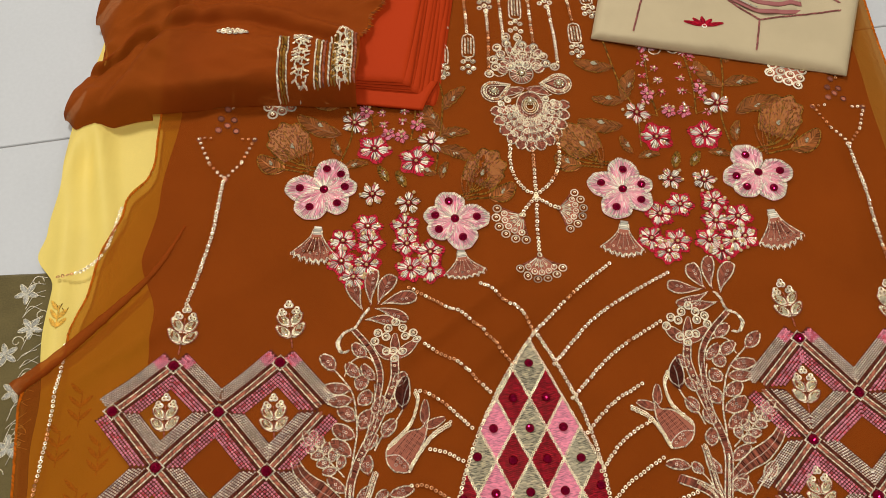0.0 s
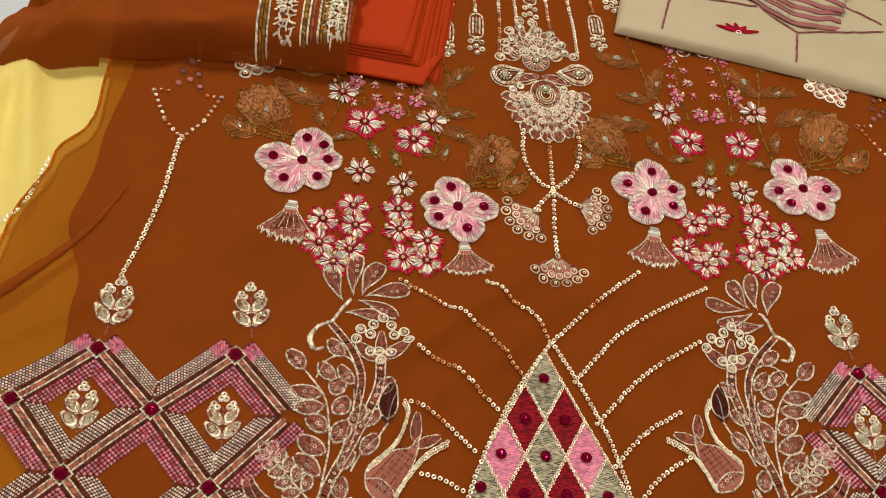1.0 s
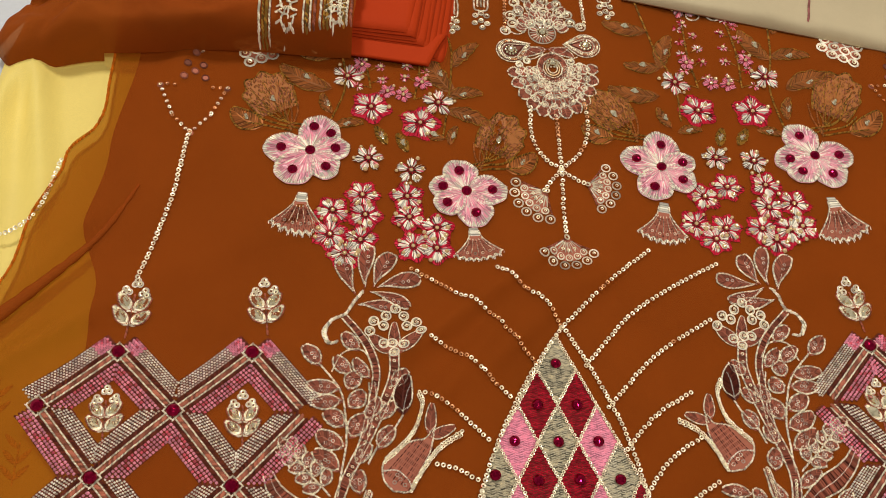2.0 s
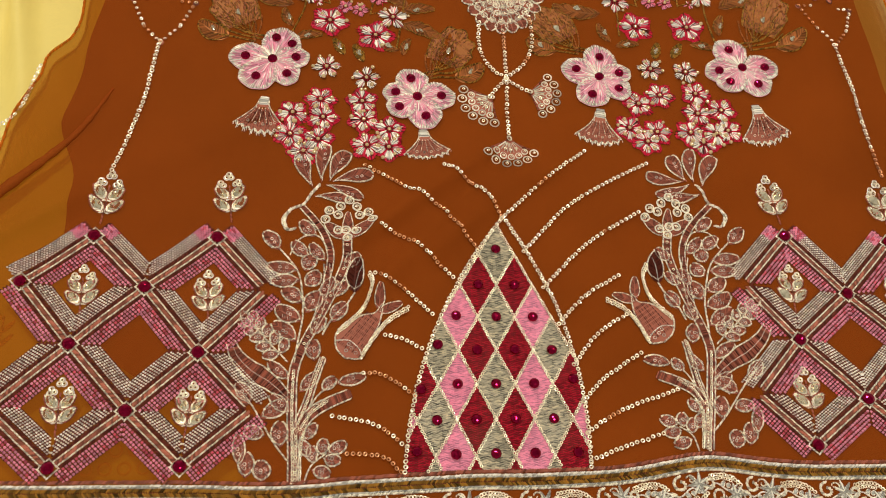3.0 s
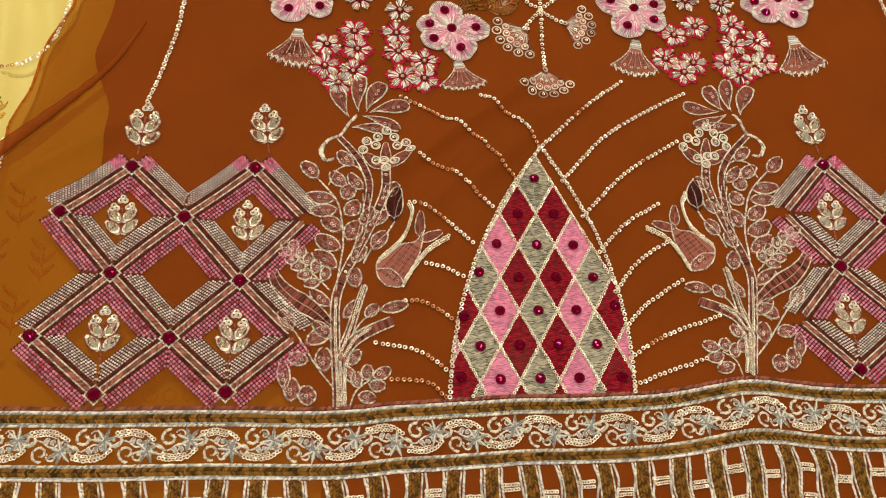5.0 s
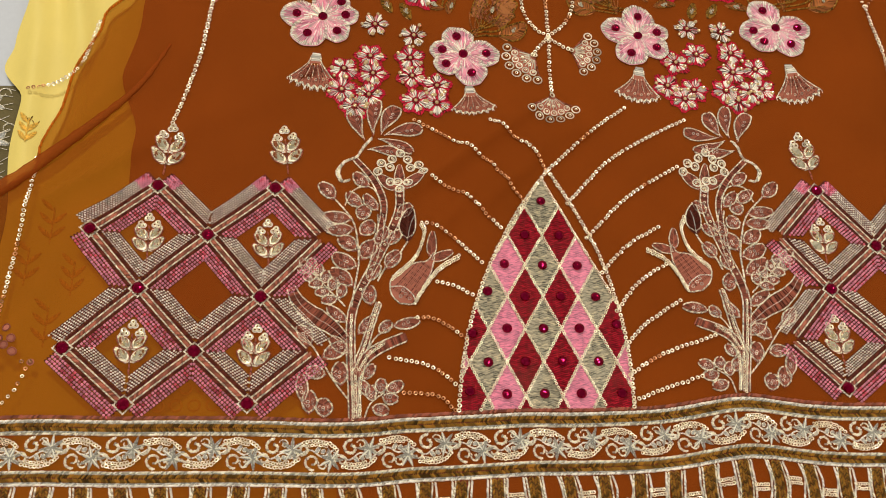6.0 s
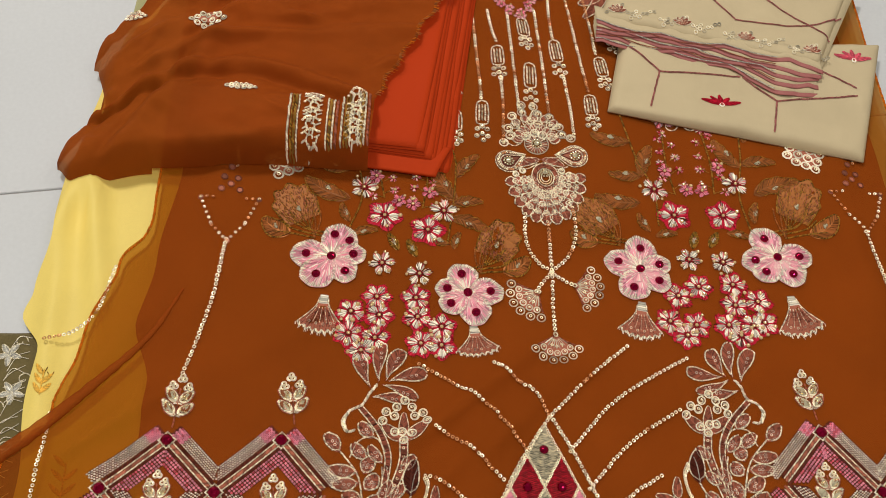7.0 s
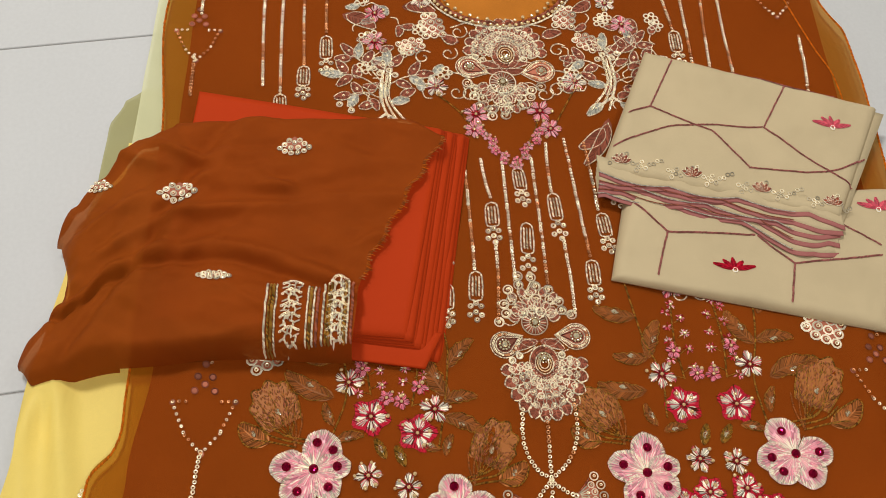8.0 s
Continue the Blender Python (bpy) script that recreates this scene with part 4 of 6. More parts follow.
# ---- flowering columns either side of the panel ----
LILY = ((-0.175, -0.129, -0.185, -0.094, 0.0108), (-0.168, -0.124, -0.164, -0.087, 0.0100), (-0.162, -0.123, -0.147, -0.094, 0.0118), (-0.160, -0.123, -0.127, -0.116, 0.0112), (-0.165, -0.126, -0.136, -0.139, 0.0080), (-0.174, -0.137, -0.146, -0.141, 0.0080))
STEM_LEAVES = ((-0.200, -0.185, -0.212, -0.169, 0.0092), (-0.185, -0.202, -0.209, -0.199, 0.0092), (-0.184, -0.211, -0.206, -0.212, 0.0092), (-0.183, -0.231, -0.197, -0.219, 0.0100), (-0.182, -0.245, -0.202, -0.234, 0.0108), (-0.186, -0.262, -0.204, -0.247, 0.0100), (-0.181, -0.217, -0.170, -0.205, 0.0100), (-0.180, -0.239, -0.169, -0.222, 0.0108), (-0.181, -0.204, -0.174, -0.190, 0.0100), (-0.173, -0.278, -0.174, -0.261, 0.0092), (-0.161, -0.247, -0.150, -0.231, 0.0092))
LOW_LEAVES = ((-0.211, -0.321, -0.193, -0.309, 0.0098), (-0.197, -0.343, -0.197, -0.324, 0.0100), (-0.207, -0.334, -0.222, -0.330, 0.0085), (-0.218, -0.310, -0.228, -0.294, 0.0085), (-0.220, -0.364, -0.220, -0.346, 0.0092), (-0.209, -0.367, -0.210, -0.352, 0.0100), (-0.224, -0.356, -0.226, -0.333, 0.0072), (-0.158, -0.295, -0.136, -0.290, 0.0072), (-0.168, -0.301, -0.158, -0.291, 0.0068))
SPRAY_LEAVES = ((-0.177, -0.351, -0.183, -0.338, 0.0066), (-0.174, -0.355, -0.175, -0.342, 0.0066), (-0.169, -0.349, -0.166, -0.337, 0.0070), (-0.164, -0.347, -0.151, -0.340, 0.0074), (-0.167, -0.351, -0.155, -0.353, 0.0074), (-0.175, -0.359, -0.162, -0.363, 0.0074))
BERRIES = ((-0.162, -0.151), (-0.153, -0.147), (-0.146, -0.141), (-0.140, -0.147), (-0.131, -0.152), (-0.155, -0.155), (-0.138, -0.155), (-0.165, -0.159), (-0.128, -0.160), (-0.155, -0.169), (-0.149, -0.169), (-0.141, -0.171), (-0.148, -0.177))
TRUNK = ((-0.148, -0.178), (-0.149, -0.195), (-0.157, -0.216), (-0.169, -0.241), (-0.181, -0.265), (-0.188, -0.286), (-0.189, -0.315), (-0.188, -0.350), (-0.188, -0.369))
INNER_STEM = ((-0.167, -0.276), (-0.172, -0.290), (-0.179, -0.312), (-0.185, -0.329), (-0.186, -0.350), (-0.186, -0.368))
LONG_LEAF = ((-0.234, -0.262), (-0.229, -0.273), (-0.219, -0.284), (-0.205, -0.294), (-0.191, -0.308))

INNER_LEAVES = ((-0.172, -0.174, -0.184, -0.160, 0.0084), (-0.178, -0.192, -0.190, -0.178, 0.0084), (-0.170, -0.226, -0.159, -0.210, 0.0080), (-0.151, -0.203, -0.139, -0.190, 0.0080), (-0.176, -0.258, -0.166, -0.243, 0.0080), (-0.184, -0.302, -0.170, -0.287, 0.0074), (-0.190, -0.318, -0.204, -0.304, 0.0080), (-0.165, -0.196, -0.176, -0.180, 0.0074), (-0.160, -0.226, -0.148, -0.213, 0.0070), (-0.190, -0.292, -0.206, -0.278, 0.0074), (-0.180, -0.338, -0.172, -0.326, 0.0064))


def column(place):
    """One flowering branch: lily, berries, leafy trunk, tulip, long leaf and foot."""
    P = lambda pts: [place(p) for p in pts]

    def band(w, pts, wide, taper=0.0):
        """A mauve band of satin stitches between two silver cords."""
        line = curve_through(P(pts), 0.0009)
        left, right = [], []
        for i, (a, b) in enumerate(zip(line, line[1:])):
            d = (b - a).normalized()
            n = Vector((-d.y, d.x)) * wide * 0.5 * (1 - taper * abs(2 * i / len(line) - 1))
            left.append(a + n)
            right.append(a - n)
            w.stitch(a - n, a + n + d * 0.0006, 0.0010, "mauve" if RND.random() < 0.85 else "plum", 0.0007)
        w.cord(left[::6] + left[-1:], 0.0013, "silver")
        w.cord(right[::6] + right[-1:], 0.0013, "silver")

    def leaves(rows):
        for x0, y0, x1, y1, wide in rows:
            a, b = Vector((x0, y0)), Vector((x1, y1))
            w = Needlework(lift=0.0005)
            w.leaf(place(a), place(b), wide * 1.18, "mauve", "silver", bend=RND.uniform(-0.06, 0.06), cord=0.0015, shape=0.9)
            for t in (0.42, 0.58):
                p = place(a.lerp(b, t)) + Vector((RND.uniform(-0.0008, 0.0008), RND.uniform(-0.0008, 0.0008)))
                w.ring(p, 0.0015, 0.0008, "white_thread", 8)
            d = b - a
            n = Vector((-d.y, d.x)).normalized()
            for k in range(14):
                s = 1 if k % 2 else -1
                q = a.lerp(b, 0.25 + 0.06 * (k // 2)) + n * s * wide * 0.5 * RND.uniform(0.85, 1.1)
                w.stitch(place(q), place(q - n * s * wide * 0.28 + d * 0.08), 0.0007, "white_thread" if k % 3 else "steel_grey", 0.0010)
            part("leaf", w, col)

    trunk = Needlework()
    band(trunk, TRUNK, 0.0062)
    band(trunk, INNER_STEM, 0.0058, 0.3)
    for pts, wid in ((((-0.176, -0.134), (-0.182, -0.144), (-0.192, -0.149), (-0.197, -0.158), (-0.194, -0.167), (-0.187, -0.166)), 0.0024), (((-0.194, -0.150), (-0.199, -0.158), (-0.196, -0.168)), 0.0014),
                     (((-0.200, -0.184), (-0.187, -0.202), (-0.183, -0.218), (-0.182, -0.241), (-0.185, -0.260), (-0.188, -0.280)), 0.0015), (((-0.192, -0.189), (-0.184, -0.175), (-0.170, -0.174), (-0.162, -0.188)), 0.0013),
                     (((-0.192, -0.352), (-0.202, -0.338), (-0.211, -0.322), (-0.218, -0.310), (-0.226, -0.299)), 0.0014), (((-0.180, -0.368), (-0.175, -0.356), (-0.164, -0.347)), 0.0013), (((-0.193, -0.278), (-0.206, -0.263), (-0.223, -0.242)), 0.0014),
                     (((-0.143, -0.223), (-0.149, -0.232), (-0.159, -0.242), (-0.168, -0.258)), 0.0015), (((-0.176, -0.134), (-0.168, -0.124)), 0.0026), (((-0.158, -0.295), (-0.170, -0.304), (-0.180, -0.320)), 0.0013)):
        trunk.cord(P(pts), wid, "silver")
    for pts in (((-0.183, -0.147), (-0.173, -0.160), (-0.165, -0.174), (-0.161, -0.193), (-0.165, -0.216)), ((-0.164, -0.199), (-0.164, -0.212), (-0.169, -0.235), (-0.175, -0.253))):
        band(trunk, pts, 0.0052, 0.2)
    for pts, gap in ((TRUNK[5:], 0.85), (TRUNK[:5], 2.4), (INNER_STEM, 0.9), (((-0.183, -0.366), (-0.182, -0.340), (-0.176, -0.318), (-0.164, -0.308)), 0.8)):
        trunk.sequins(P(pts), 0.0013, 0.0, gap)
    col = part("flowering_column", trunk, kurta, "upright mauve and silver flowering branch")
    for x0, y0, x1, y1, wide in LILY:
        w = Needlework(lift=0.0006)
        a, b = Vector((x0, y0)), Vector((x1, y1))
        w.leaf(place(a), place(b), wide * 1.15, "mauve", "silver", bend=0.05, cord=0.0015, shape=1.5)
        w.cord(P([a.lerp(b, 0.05), a.lerp(b, 0.3), a.lerp(b, 0.5)]), 0.0010, "white_thread")
        for t in (0.62, 0.74):
            w.ring(place(a.lerp(b, t)), 0.0015, 0.0008, "white_thread", 8)
        part("petal", w, col)
    for a, b, wide in (((-0.148, -0.178), (-0.165, -0.162), 0.0095), ((-0.148, -0.178), (-0.127, -0.160), 0.0105), ((-0.148, -0.178), (-0.147, -0.152), 0.0080)):
        w = Needlework()
        w.leaf(place(a), place(b), wide, "mauve", "silver", cord=0.0010)
        part("leaf", w, col)
    for p in BERRIES:
        w = Needlework(lift=0.0010)
        p = place(p)
        w.spiral(p, 0.0036, 1.4, RND.uniform(0, 360), 0.0012, "silver")
        w.ring(p, 0.0041, 0.0011, "silver", 11)
        w.sequin(p, 0.0012, "sequin")
        part("berry", w, col, "silver coiled berry")
    leaves(STEM_LEAVES)
    leaves(LOW_LEAVES)
    leaves(SPRAY_LEAVES)
    leaves(INNER_LEAVES)
    foot, head = Vector((-0.193, -0.278)), Vector((-0.223, -0.242))
    across = Vector((head.y - foot.y, foot.x - head.x)).normalized()
    leaves([(p.x, p.y, q.x, q.y, 0.0062) for t in (0.16, 0.34, 0.52, 0.70, 0.86) for s in (-1, 1) for p in [foot.lerp(head, t)] for q in [foot.lerp(head, t + 0.16) + across * s * 0.0105 * (1.1 - 0.5 * t)]])
    leaves([(-0.215, -0.251, -0.227, -0.238, 0.0066)])
    # long striped leaf
    w = Needlework()
    band(w, LONG_LEAF, 0.0150, 0.55)
    w.cord(P([(x + 0.001, y - 0.001) for x, y in LONG_LEAF]), 0.0011, "white_thread")
    part("long_leaf", w, col)
    w = Needlework(lift=0.0007)
    band(w, ((-0.185, -0.334), (-0.178, -0.321), (-0.166, -0.312), (-0.146, -0.303)), 0.0080, 0.1)
    w.sequins(P([(-0.183, -0.330), (-0.175, -0.318), (-0.163, -0.309)]), 0.0012, 0.0, 0.9)
    part("trumpet", w, col)
    # tulip
    w = Needlework(lift=0.0006)
    hull = [(-0.151, -0.276), (-0.157, -0.268), (-0.157, -0.256), (-0.148, -0.248), (-0.138, -0.242), (-0.128, -0.240), (-0.122, -0.233), (-0.125, -0.249), (-0.133, -0.264), (-0.139, -0.276)]
    w.patch(P(hull), "mauve", 0.0005, 0.9)
    a, b = Vector((-0.150, -0.272)), Vector((-0.126, -0.240))
    d = b - a
    n = Vector((-d.y, d.x))
    for row in range(9):
        for k in range(13):
            t, q = 0.06 + 0.096 * row, -0.24 + 0.48 * k / 12
            q *= 1 - 0.35 * t
            w.stitch(place(a + d * t + n * q), place(a + d * (t + 0.085) + n * q), 0.0010, "mauve" if k % 4 else "plum", 0.0009)
    w.cord(P(hull + hull[:1]), 0.0013, "silver")
    w.cord(P([(-0.157, -0.262), (-0.148, -0.262), (-0.141, -0.268), (-0.138, -0.274)]), 0.0013, "white_thread")
    for p in ((-0.150, -0.270), (-0.146, -0.268), (-0.148, -0.265), (-0.143, -0.272)):
        w.ring(place(p), 0.0016, 0.0008, "white_thread", 8)
    for side in (((-0.156, -0.256), (-0.138, -0.239), (-0.130, -0.219), (-0.132, -0.208)), ((-0.139, -0.276), (-0.128, -0.259), (-0.117, -0.247), (-0.102, -0.238))):
        for off in (0.0, 0.0026):
            w.sequins(P([(x + off * 0.3, y + off) for x, y in side]), 0.0014, 0.0, 0.75)
    for p, q, wide in (((-0.126, -0.240), (-0.107, -0.232), 0.0075), ((-0.125, -0.238), (-0.123, -0.217), 0.0075)):
        w.leaf(place(p), place(q), wide, "mauve", "silver", cord=0.0011)
    part("tulip", w, col, "mauve tulip with sequinned sides")
    w = Needlework(lift=0.0008)
    w.leaf(place((-0.143, -0.223)), place((-0.139, -0.193)), 0.0130, "plum", "silver", bend=0.05, cord=0.0013)
    w.cord(P([(-0.143, -0.222), (-0.140, -0.208), (-0.136, -0.198)]), 0.0011, "steel_grey")
    part("bud", w, col, "dark plum closed bud")


column(lambda p: Vector(p))
column(lambda p: Vector((-0.028 + 0.21 * (p[1] + 0.136) - p[0], -0.134 + (p[1] + 0.136) * 0.948)))


# ---- lattices of pink and silver bars ----
def bar(a, b, out, under, shared_a, shared_b, top_end):
    """One bar from stone to stone: paired silver cords, a chequered strip on one side and a pink strip on the other."""
    a, b = Vector(a), Vector(b)
    d = (b - a).normalized()
    n = Vector((-d.y, d.x))
    if n.dot(Vector(out)) < 0:
        n = -n
    length = (b - a).length
    w = Needlework()
    for off, hue, wid in ((0.0, "mauve", 0.0026), (0.0040, "plum", 0.0022), (-0.0040, "plum", 0.0022)):
        w.cord([a + n * off + d * 0.003, b + n * off - d * 0.003], wid, hue, h=0.0006)
    for off in (0.0021, -0.0021):
        w.cord([a + n * off + d * 0.004, b + n * off - d * 0.004], 0.0013, "silver")
    for side, pink in ((n, under), (-n, not under)):
        outer = side is n
        for r in range(4 if pink else 6):
            o = 0.0064 + r * (0.0026 if pink else 0.00170)
            lo = o * 0.95 if (not outer or shared_a) else -0.001
            hi = length - (o * 0.95 if (not outer or shared_b) else -0.001)
            pitch = 0.0026 if pink else 0.0023
            # dark mauve ground of the strip, deepened to plum for shade between dots
            w.cord([a + side * o + d * lo, a + side * o + d * hi], 0.0022, "plum", h=0.0003)
            for k in range(int((hi - lo) / pitch)):
                at = lo + (k + 0.5) * pitch + (0.00115 * (r % 2) if not pink else 0)
                rose_end = top_end and outer and not pink and at < 0.011
                p = a + side * o + d * at
                if pink or rose_end:
                    w.stitch(p - d * 0.00108, p + d * 0.00108, 0.00205, "pink" if RND.random() < 0.82 else "rose", 0.0015)
                else:
                    w.stitch(p - d * 0.00088 - side * 0.0002, p + d * 0.00088 + side * 0.0002, 0.00152, "white_thread" if RND.random() < 0.75 else "silver", 0.0013)
    return w


def sprig(c, size, lean):
    c = Vector(c)
    u = polar(1, 90 + lean)
    n = Vector((-u.y, u.x))
    w = Needlework()
    w.cord([c - u * size * 1.20, c + u * size * 0.62], 0.0014, "mauve")
    leaves = [(t, s, q) for s in (-1, 1) for t, q in ((-0.70, 0.66), (-0.14, 0.58))]
    for t, s, q in leaves:
        base, tip = c + u * size * t, c + u * size * (t + 0.66) + n * s * size * q
        w.leaf(base, tip, size * 0.48, "silver", "mauve", cord=0.0010)
        across = Vector((-(tip - base).y, (tip - base).x)).normalized()
        for k in range(30):
            f = RND.uniform(0.12, 0.95)
            e = base.lerp(tip, f) + across * RND.choice((-1, 1)) * size * 0.20 * math.sin(math.pi * f)
            w.stitch(e, e.lerp(base.lerp(tip, f), 0.5), 0.0007, "white_thread" if k % 2 else "silver", 0.0010)
    for x, y in ((0, 1.0), (-0.34, 0.62), (0.34, 0.62)):
        p = c + u * size * y + n * size * x
        for a in (90, 210, 330):
            q = p + polar(size * 0.105, a + 40 * x)
            w.ring(q, size * 0.145, size * 0.07, "white_thread", 10)
            w.sequin(q, size * 0.10, "sequin")
    ob = part("sprig", w, kurta, "silver sprig of crystal leaves and sequins")
    for t, s, q in leaves:
        stone("crystal", CRYSTAL, c + u * size * (t + 0.36) + n * s * size * q * 0.55, size * 0.30, ob, math.atan2(u.y, u.x) - math.pi / 2 - s * math.atan2(-q, 0.66), dz=0.0012)


def lattice(diamonds, stones, label):
    panel = part("lattice_panel", Needlework(), kurta, label)
    uses = collections.Counter(p for corners in diamonds for p in corners)
    for top, left, right, low in diamonds:
        c = (Vector(top) + Vector(low)) / 2
        for a, b, under in ((top, left, False), (top, right, False), (left, low, True), (right, low, True)):
            out = (Vector(a) + Vector(b)) / 2 - c
            part("bar", bar(a, b, out, under, uses[a] > 1, uses[b] > 1, a is top and uses[top] == 1), panel)
        sprig(c + Vector((0, -0.001)), 0.0175, RND.uniform(-6, 6))
    for p in stones:
        w = Needlework(lift=0.0012)
        for k in range(4):
            w.cord([Vector(p) + polar(0.0070, 90 * k), Vector(p) + polar(0.0070, 90 * k + 90)], 0.0013, "silver")
        part("setting", w, panel)
        stone("ruby", RUBY, p, 0.0048, panel, 0.3, dz=0.0022)


lattice([((-0.340, -0.173), (-0.388, -0.213), (-0.299, -0.217), (-0.348, -0.263)), ((-0.248, -0.174), (-0.299, -0.217), (-0.210, -0.220), (-0.257, -0.270)),
         ((-0.348, -0.263), (-0.398, -0.310), (-0.304, -0.314), (-0.351, -0.354)), ((-0.257, -0.270), (-0.304, -0.314), (-0.217, -0.315), (-0.264, -0.355))],
        [(-0.340, -0.173), (-0.248, -0.174), (-0.388, -0.213), (-0.299, -0.217), (-0.348, -0.263), (-0.257, -0.270), (-0.398, -0.310), (-0.304, -0.314), (-0.351, -0.354), (-0.264, -0.355)], "lattice of pink and silver chequered bars with rubies")
lattice([((0.212, -0.173), (0.168, -0.218), (0.253, -0.226), (0.203, -0.266)), ((0.203, -0.266), (0.160, -0.310), (0.245, -0.316), (0.196, -0.351)),
         ((0.300, -0.180), (0.253, -0.226), (0.342, -0.228), (0.293, -0.272)), ((0.293, -0.272), (0.245, -0.316), (0.334, -0.318), (0.286, -0.358))],
        [(0.212, -0.173), (0.253, -0.226), (0.203, -0.266), (0.245, -0.316), (0.196, -0.351), (0.300, -0.180), (0.293, -0.272), (0.286, -0.358)], "lattice of pink and silver chequered bars with rubies")
for x, y in ((-0.334, -0.139), (-0.240, -0.137), (0.209, -0.138), (0.303, -0.145)):
    sprig((x, y), 0.019, RND.uniform(-8, 8))


# ---- hem band ----
def hem(x, drop):
    return Vector((x, -0.3645 - drop + 0.008 * math.exp(-((x - 0.11) / 0.05) ** 2) - 0.004 * math.exp(-((x + 0.20) / 0.06) ** 2) + 0.003 * math.exp(-((x + 0.42) / 0.05) ** 2)))


XS = [-0.455 + 0.02 * i for i in range(42)]
band = Needlework()
for drop, wid, mat in ((-0.0005, 0.0024, "mauve"), (0.0022, 0.0018, "white_thread"), (0.0037, 0.0014, "steel_grey"), (0.0104, 0.0014, "steel_grey"), (0.0119, 0.0018, "silver"), (0.0386, 0.0018, "silver"), (0.0400, 0.0013, "steel_grey"), (0.0464, 0.0013, "steel_grey"), (0.0478, 0.0018, "white_thread")):
    band.cord([hem(x, drop) for x in XS], wid, mat)
for drop in (0.0070, 0.0430):
    # plum below the bronze ropes colours in the shade of their gaps
    band.cord([hem(x, drop) for x in XS], 0.0064, "plum", h=0.0002)
    band.cord([hem(x, drop - 0.0016) for x in XS], 0.0021, "bronze", slant=0.7, h=0.0014)
    band.cord([hem(x, drop + 0.0014) for x in XS], 0.0021, "bronze", slant=-0.7, h=0.0014)
hem_band = part("hem_band", band, kurta, "border of bronze ropes and silver cords")
scroll = 0
x = -0.445
while x < 0.37:
    w = Needlework()
    up = 1 if scroll % 2 else -1
    mid = 0.0252
    w.sequins([hem(x + 0.002, mid + 0.0085 * up), hem(x + 0.010, mid + 0.0100 * up), hem(x + 0.019, mid + 0.0085 * up), hem(x + 0.026, mid + 0.003 * up)], 0.0016, 0.0, 0.72)
    w.sequins([hem(x + 0.004, mid + 0.0060 * up), hem(x + 0.011, mid + 0.0074 * up), hem(x + 0.018, mid + 0.0060 * up)], 0.0014, 0.0, 0.72)
    w.spiral(hem(x + 0.008, mid - 0.005 * up), 0.0058, 1.25, 90 * up, 0.0020, "silver", up)
    w.spiral(hem(x + 0.001, mid + 0.004 * up), 0.0050, 1.2, 200, 0.0018, "silver", -up)
    star = hem(x + 0.021, mid - 0.0035 * up)
    for k in range(7):
        w.leaf(star, star + polar(0.0085, 51 * k + 20 + scroll * 17), 0.0028, "steel_grey", None, pitch=0.0009)
        w.stitch(star, star + polar(0.0095, 51 * k + 20 + scroll * 17), 0.0014, "silver", 0.0014)
    w.cord([hem(x - 0.004, mid - 0.002 * up), hem(x + 0.006, mid + 0.0035 * up), hem(x + 0.015, mid - 0.001 * up), hem(x + 0.024, mid + 0.0045 * up)], 0.0013, "white_thread")
    w.spiral(hem(x + 0.0155, mid - 0.0072 * up), 0.0036, 1.1, 150, 0.0013, "silver", -up)
    for q in range(3):
        w.leaf(hem(x + 0.010 + 0.004 * q, mid + 0.001 * up), hem(x + 0.013 + 0.004 * q, mid + (0.0055 - 0.0015 * q) * up), 0.0028, "steel_grey", "silver", cord=0.0008)
    part("scroll", w, hem_band, "silver scrolling vine with sequins")
    scroll += 1
    x += 0.0275
x, k = -0.452, 0
while x < 0.38:
    w = Needlework()
    wob = lambda t: 0.0012 * math.sin(40 * x + t * 9)
    tall = 0.052
    for off, mat, wid in ((-0.0062, "silver", 0.0016), (0.0062, "silver", 0.0016)):
        w.cord([hem(x + off * 1.12 + wob(t) + 0.0006 * math.sin(40 * t), 0.050 + tall * t) for t in (0, 0.2, 0.4, 0.6, 0.8, 1)], 0.0017, "white_thread", h=0.0013)
        w.cord([hem(x + off * 0.78 + wob(t), 0.050 + tall * t) for t in (0, 0.33, 0.66, 1)], 0.0014, "silver")
    # plum behind the post, painted shade between its bronze cords
    w.cord([hem(x, 0.050 + tall * t) for t in (0, 0.5, 1)], 0.0080, "plum", h=0.0002)
    for q in range(4):
        w.cord([hem(x - 0.0030 + 0.0020 * q, 0.050 + tall * t) for t in (0, 0.5, 1)], 0.0017, "bronze", slant=0.55 if q % 2 else -0.55, h=0.0013)
    for t in (0.22, 0.62):
        for e in (0, 0.0034):
            w.sequins([hem(x + 0.0075, 0.050 + tall * t + e + 0.006 * (k % 2)), hem(x + 0.0185, 0.050 + tall * t + e + 0.006 * (k % 2))], 0.0015, 0.0, 0.62)
    part("ladder", w, hem_band, "bronze post with silver sequin rungs")
    x += 0.0262
    k += 1


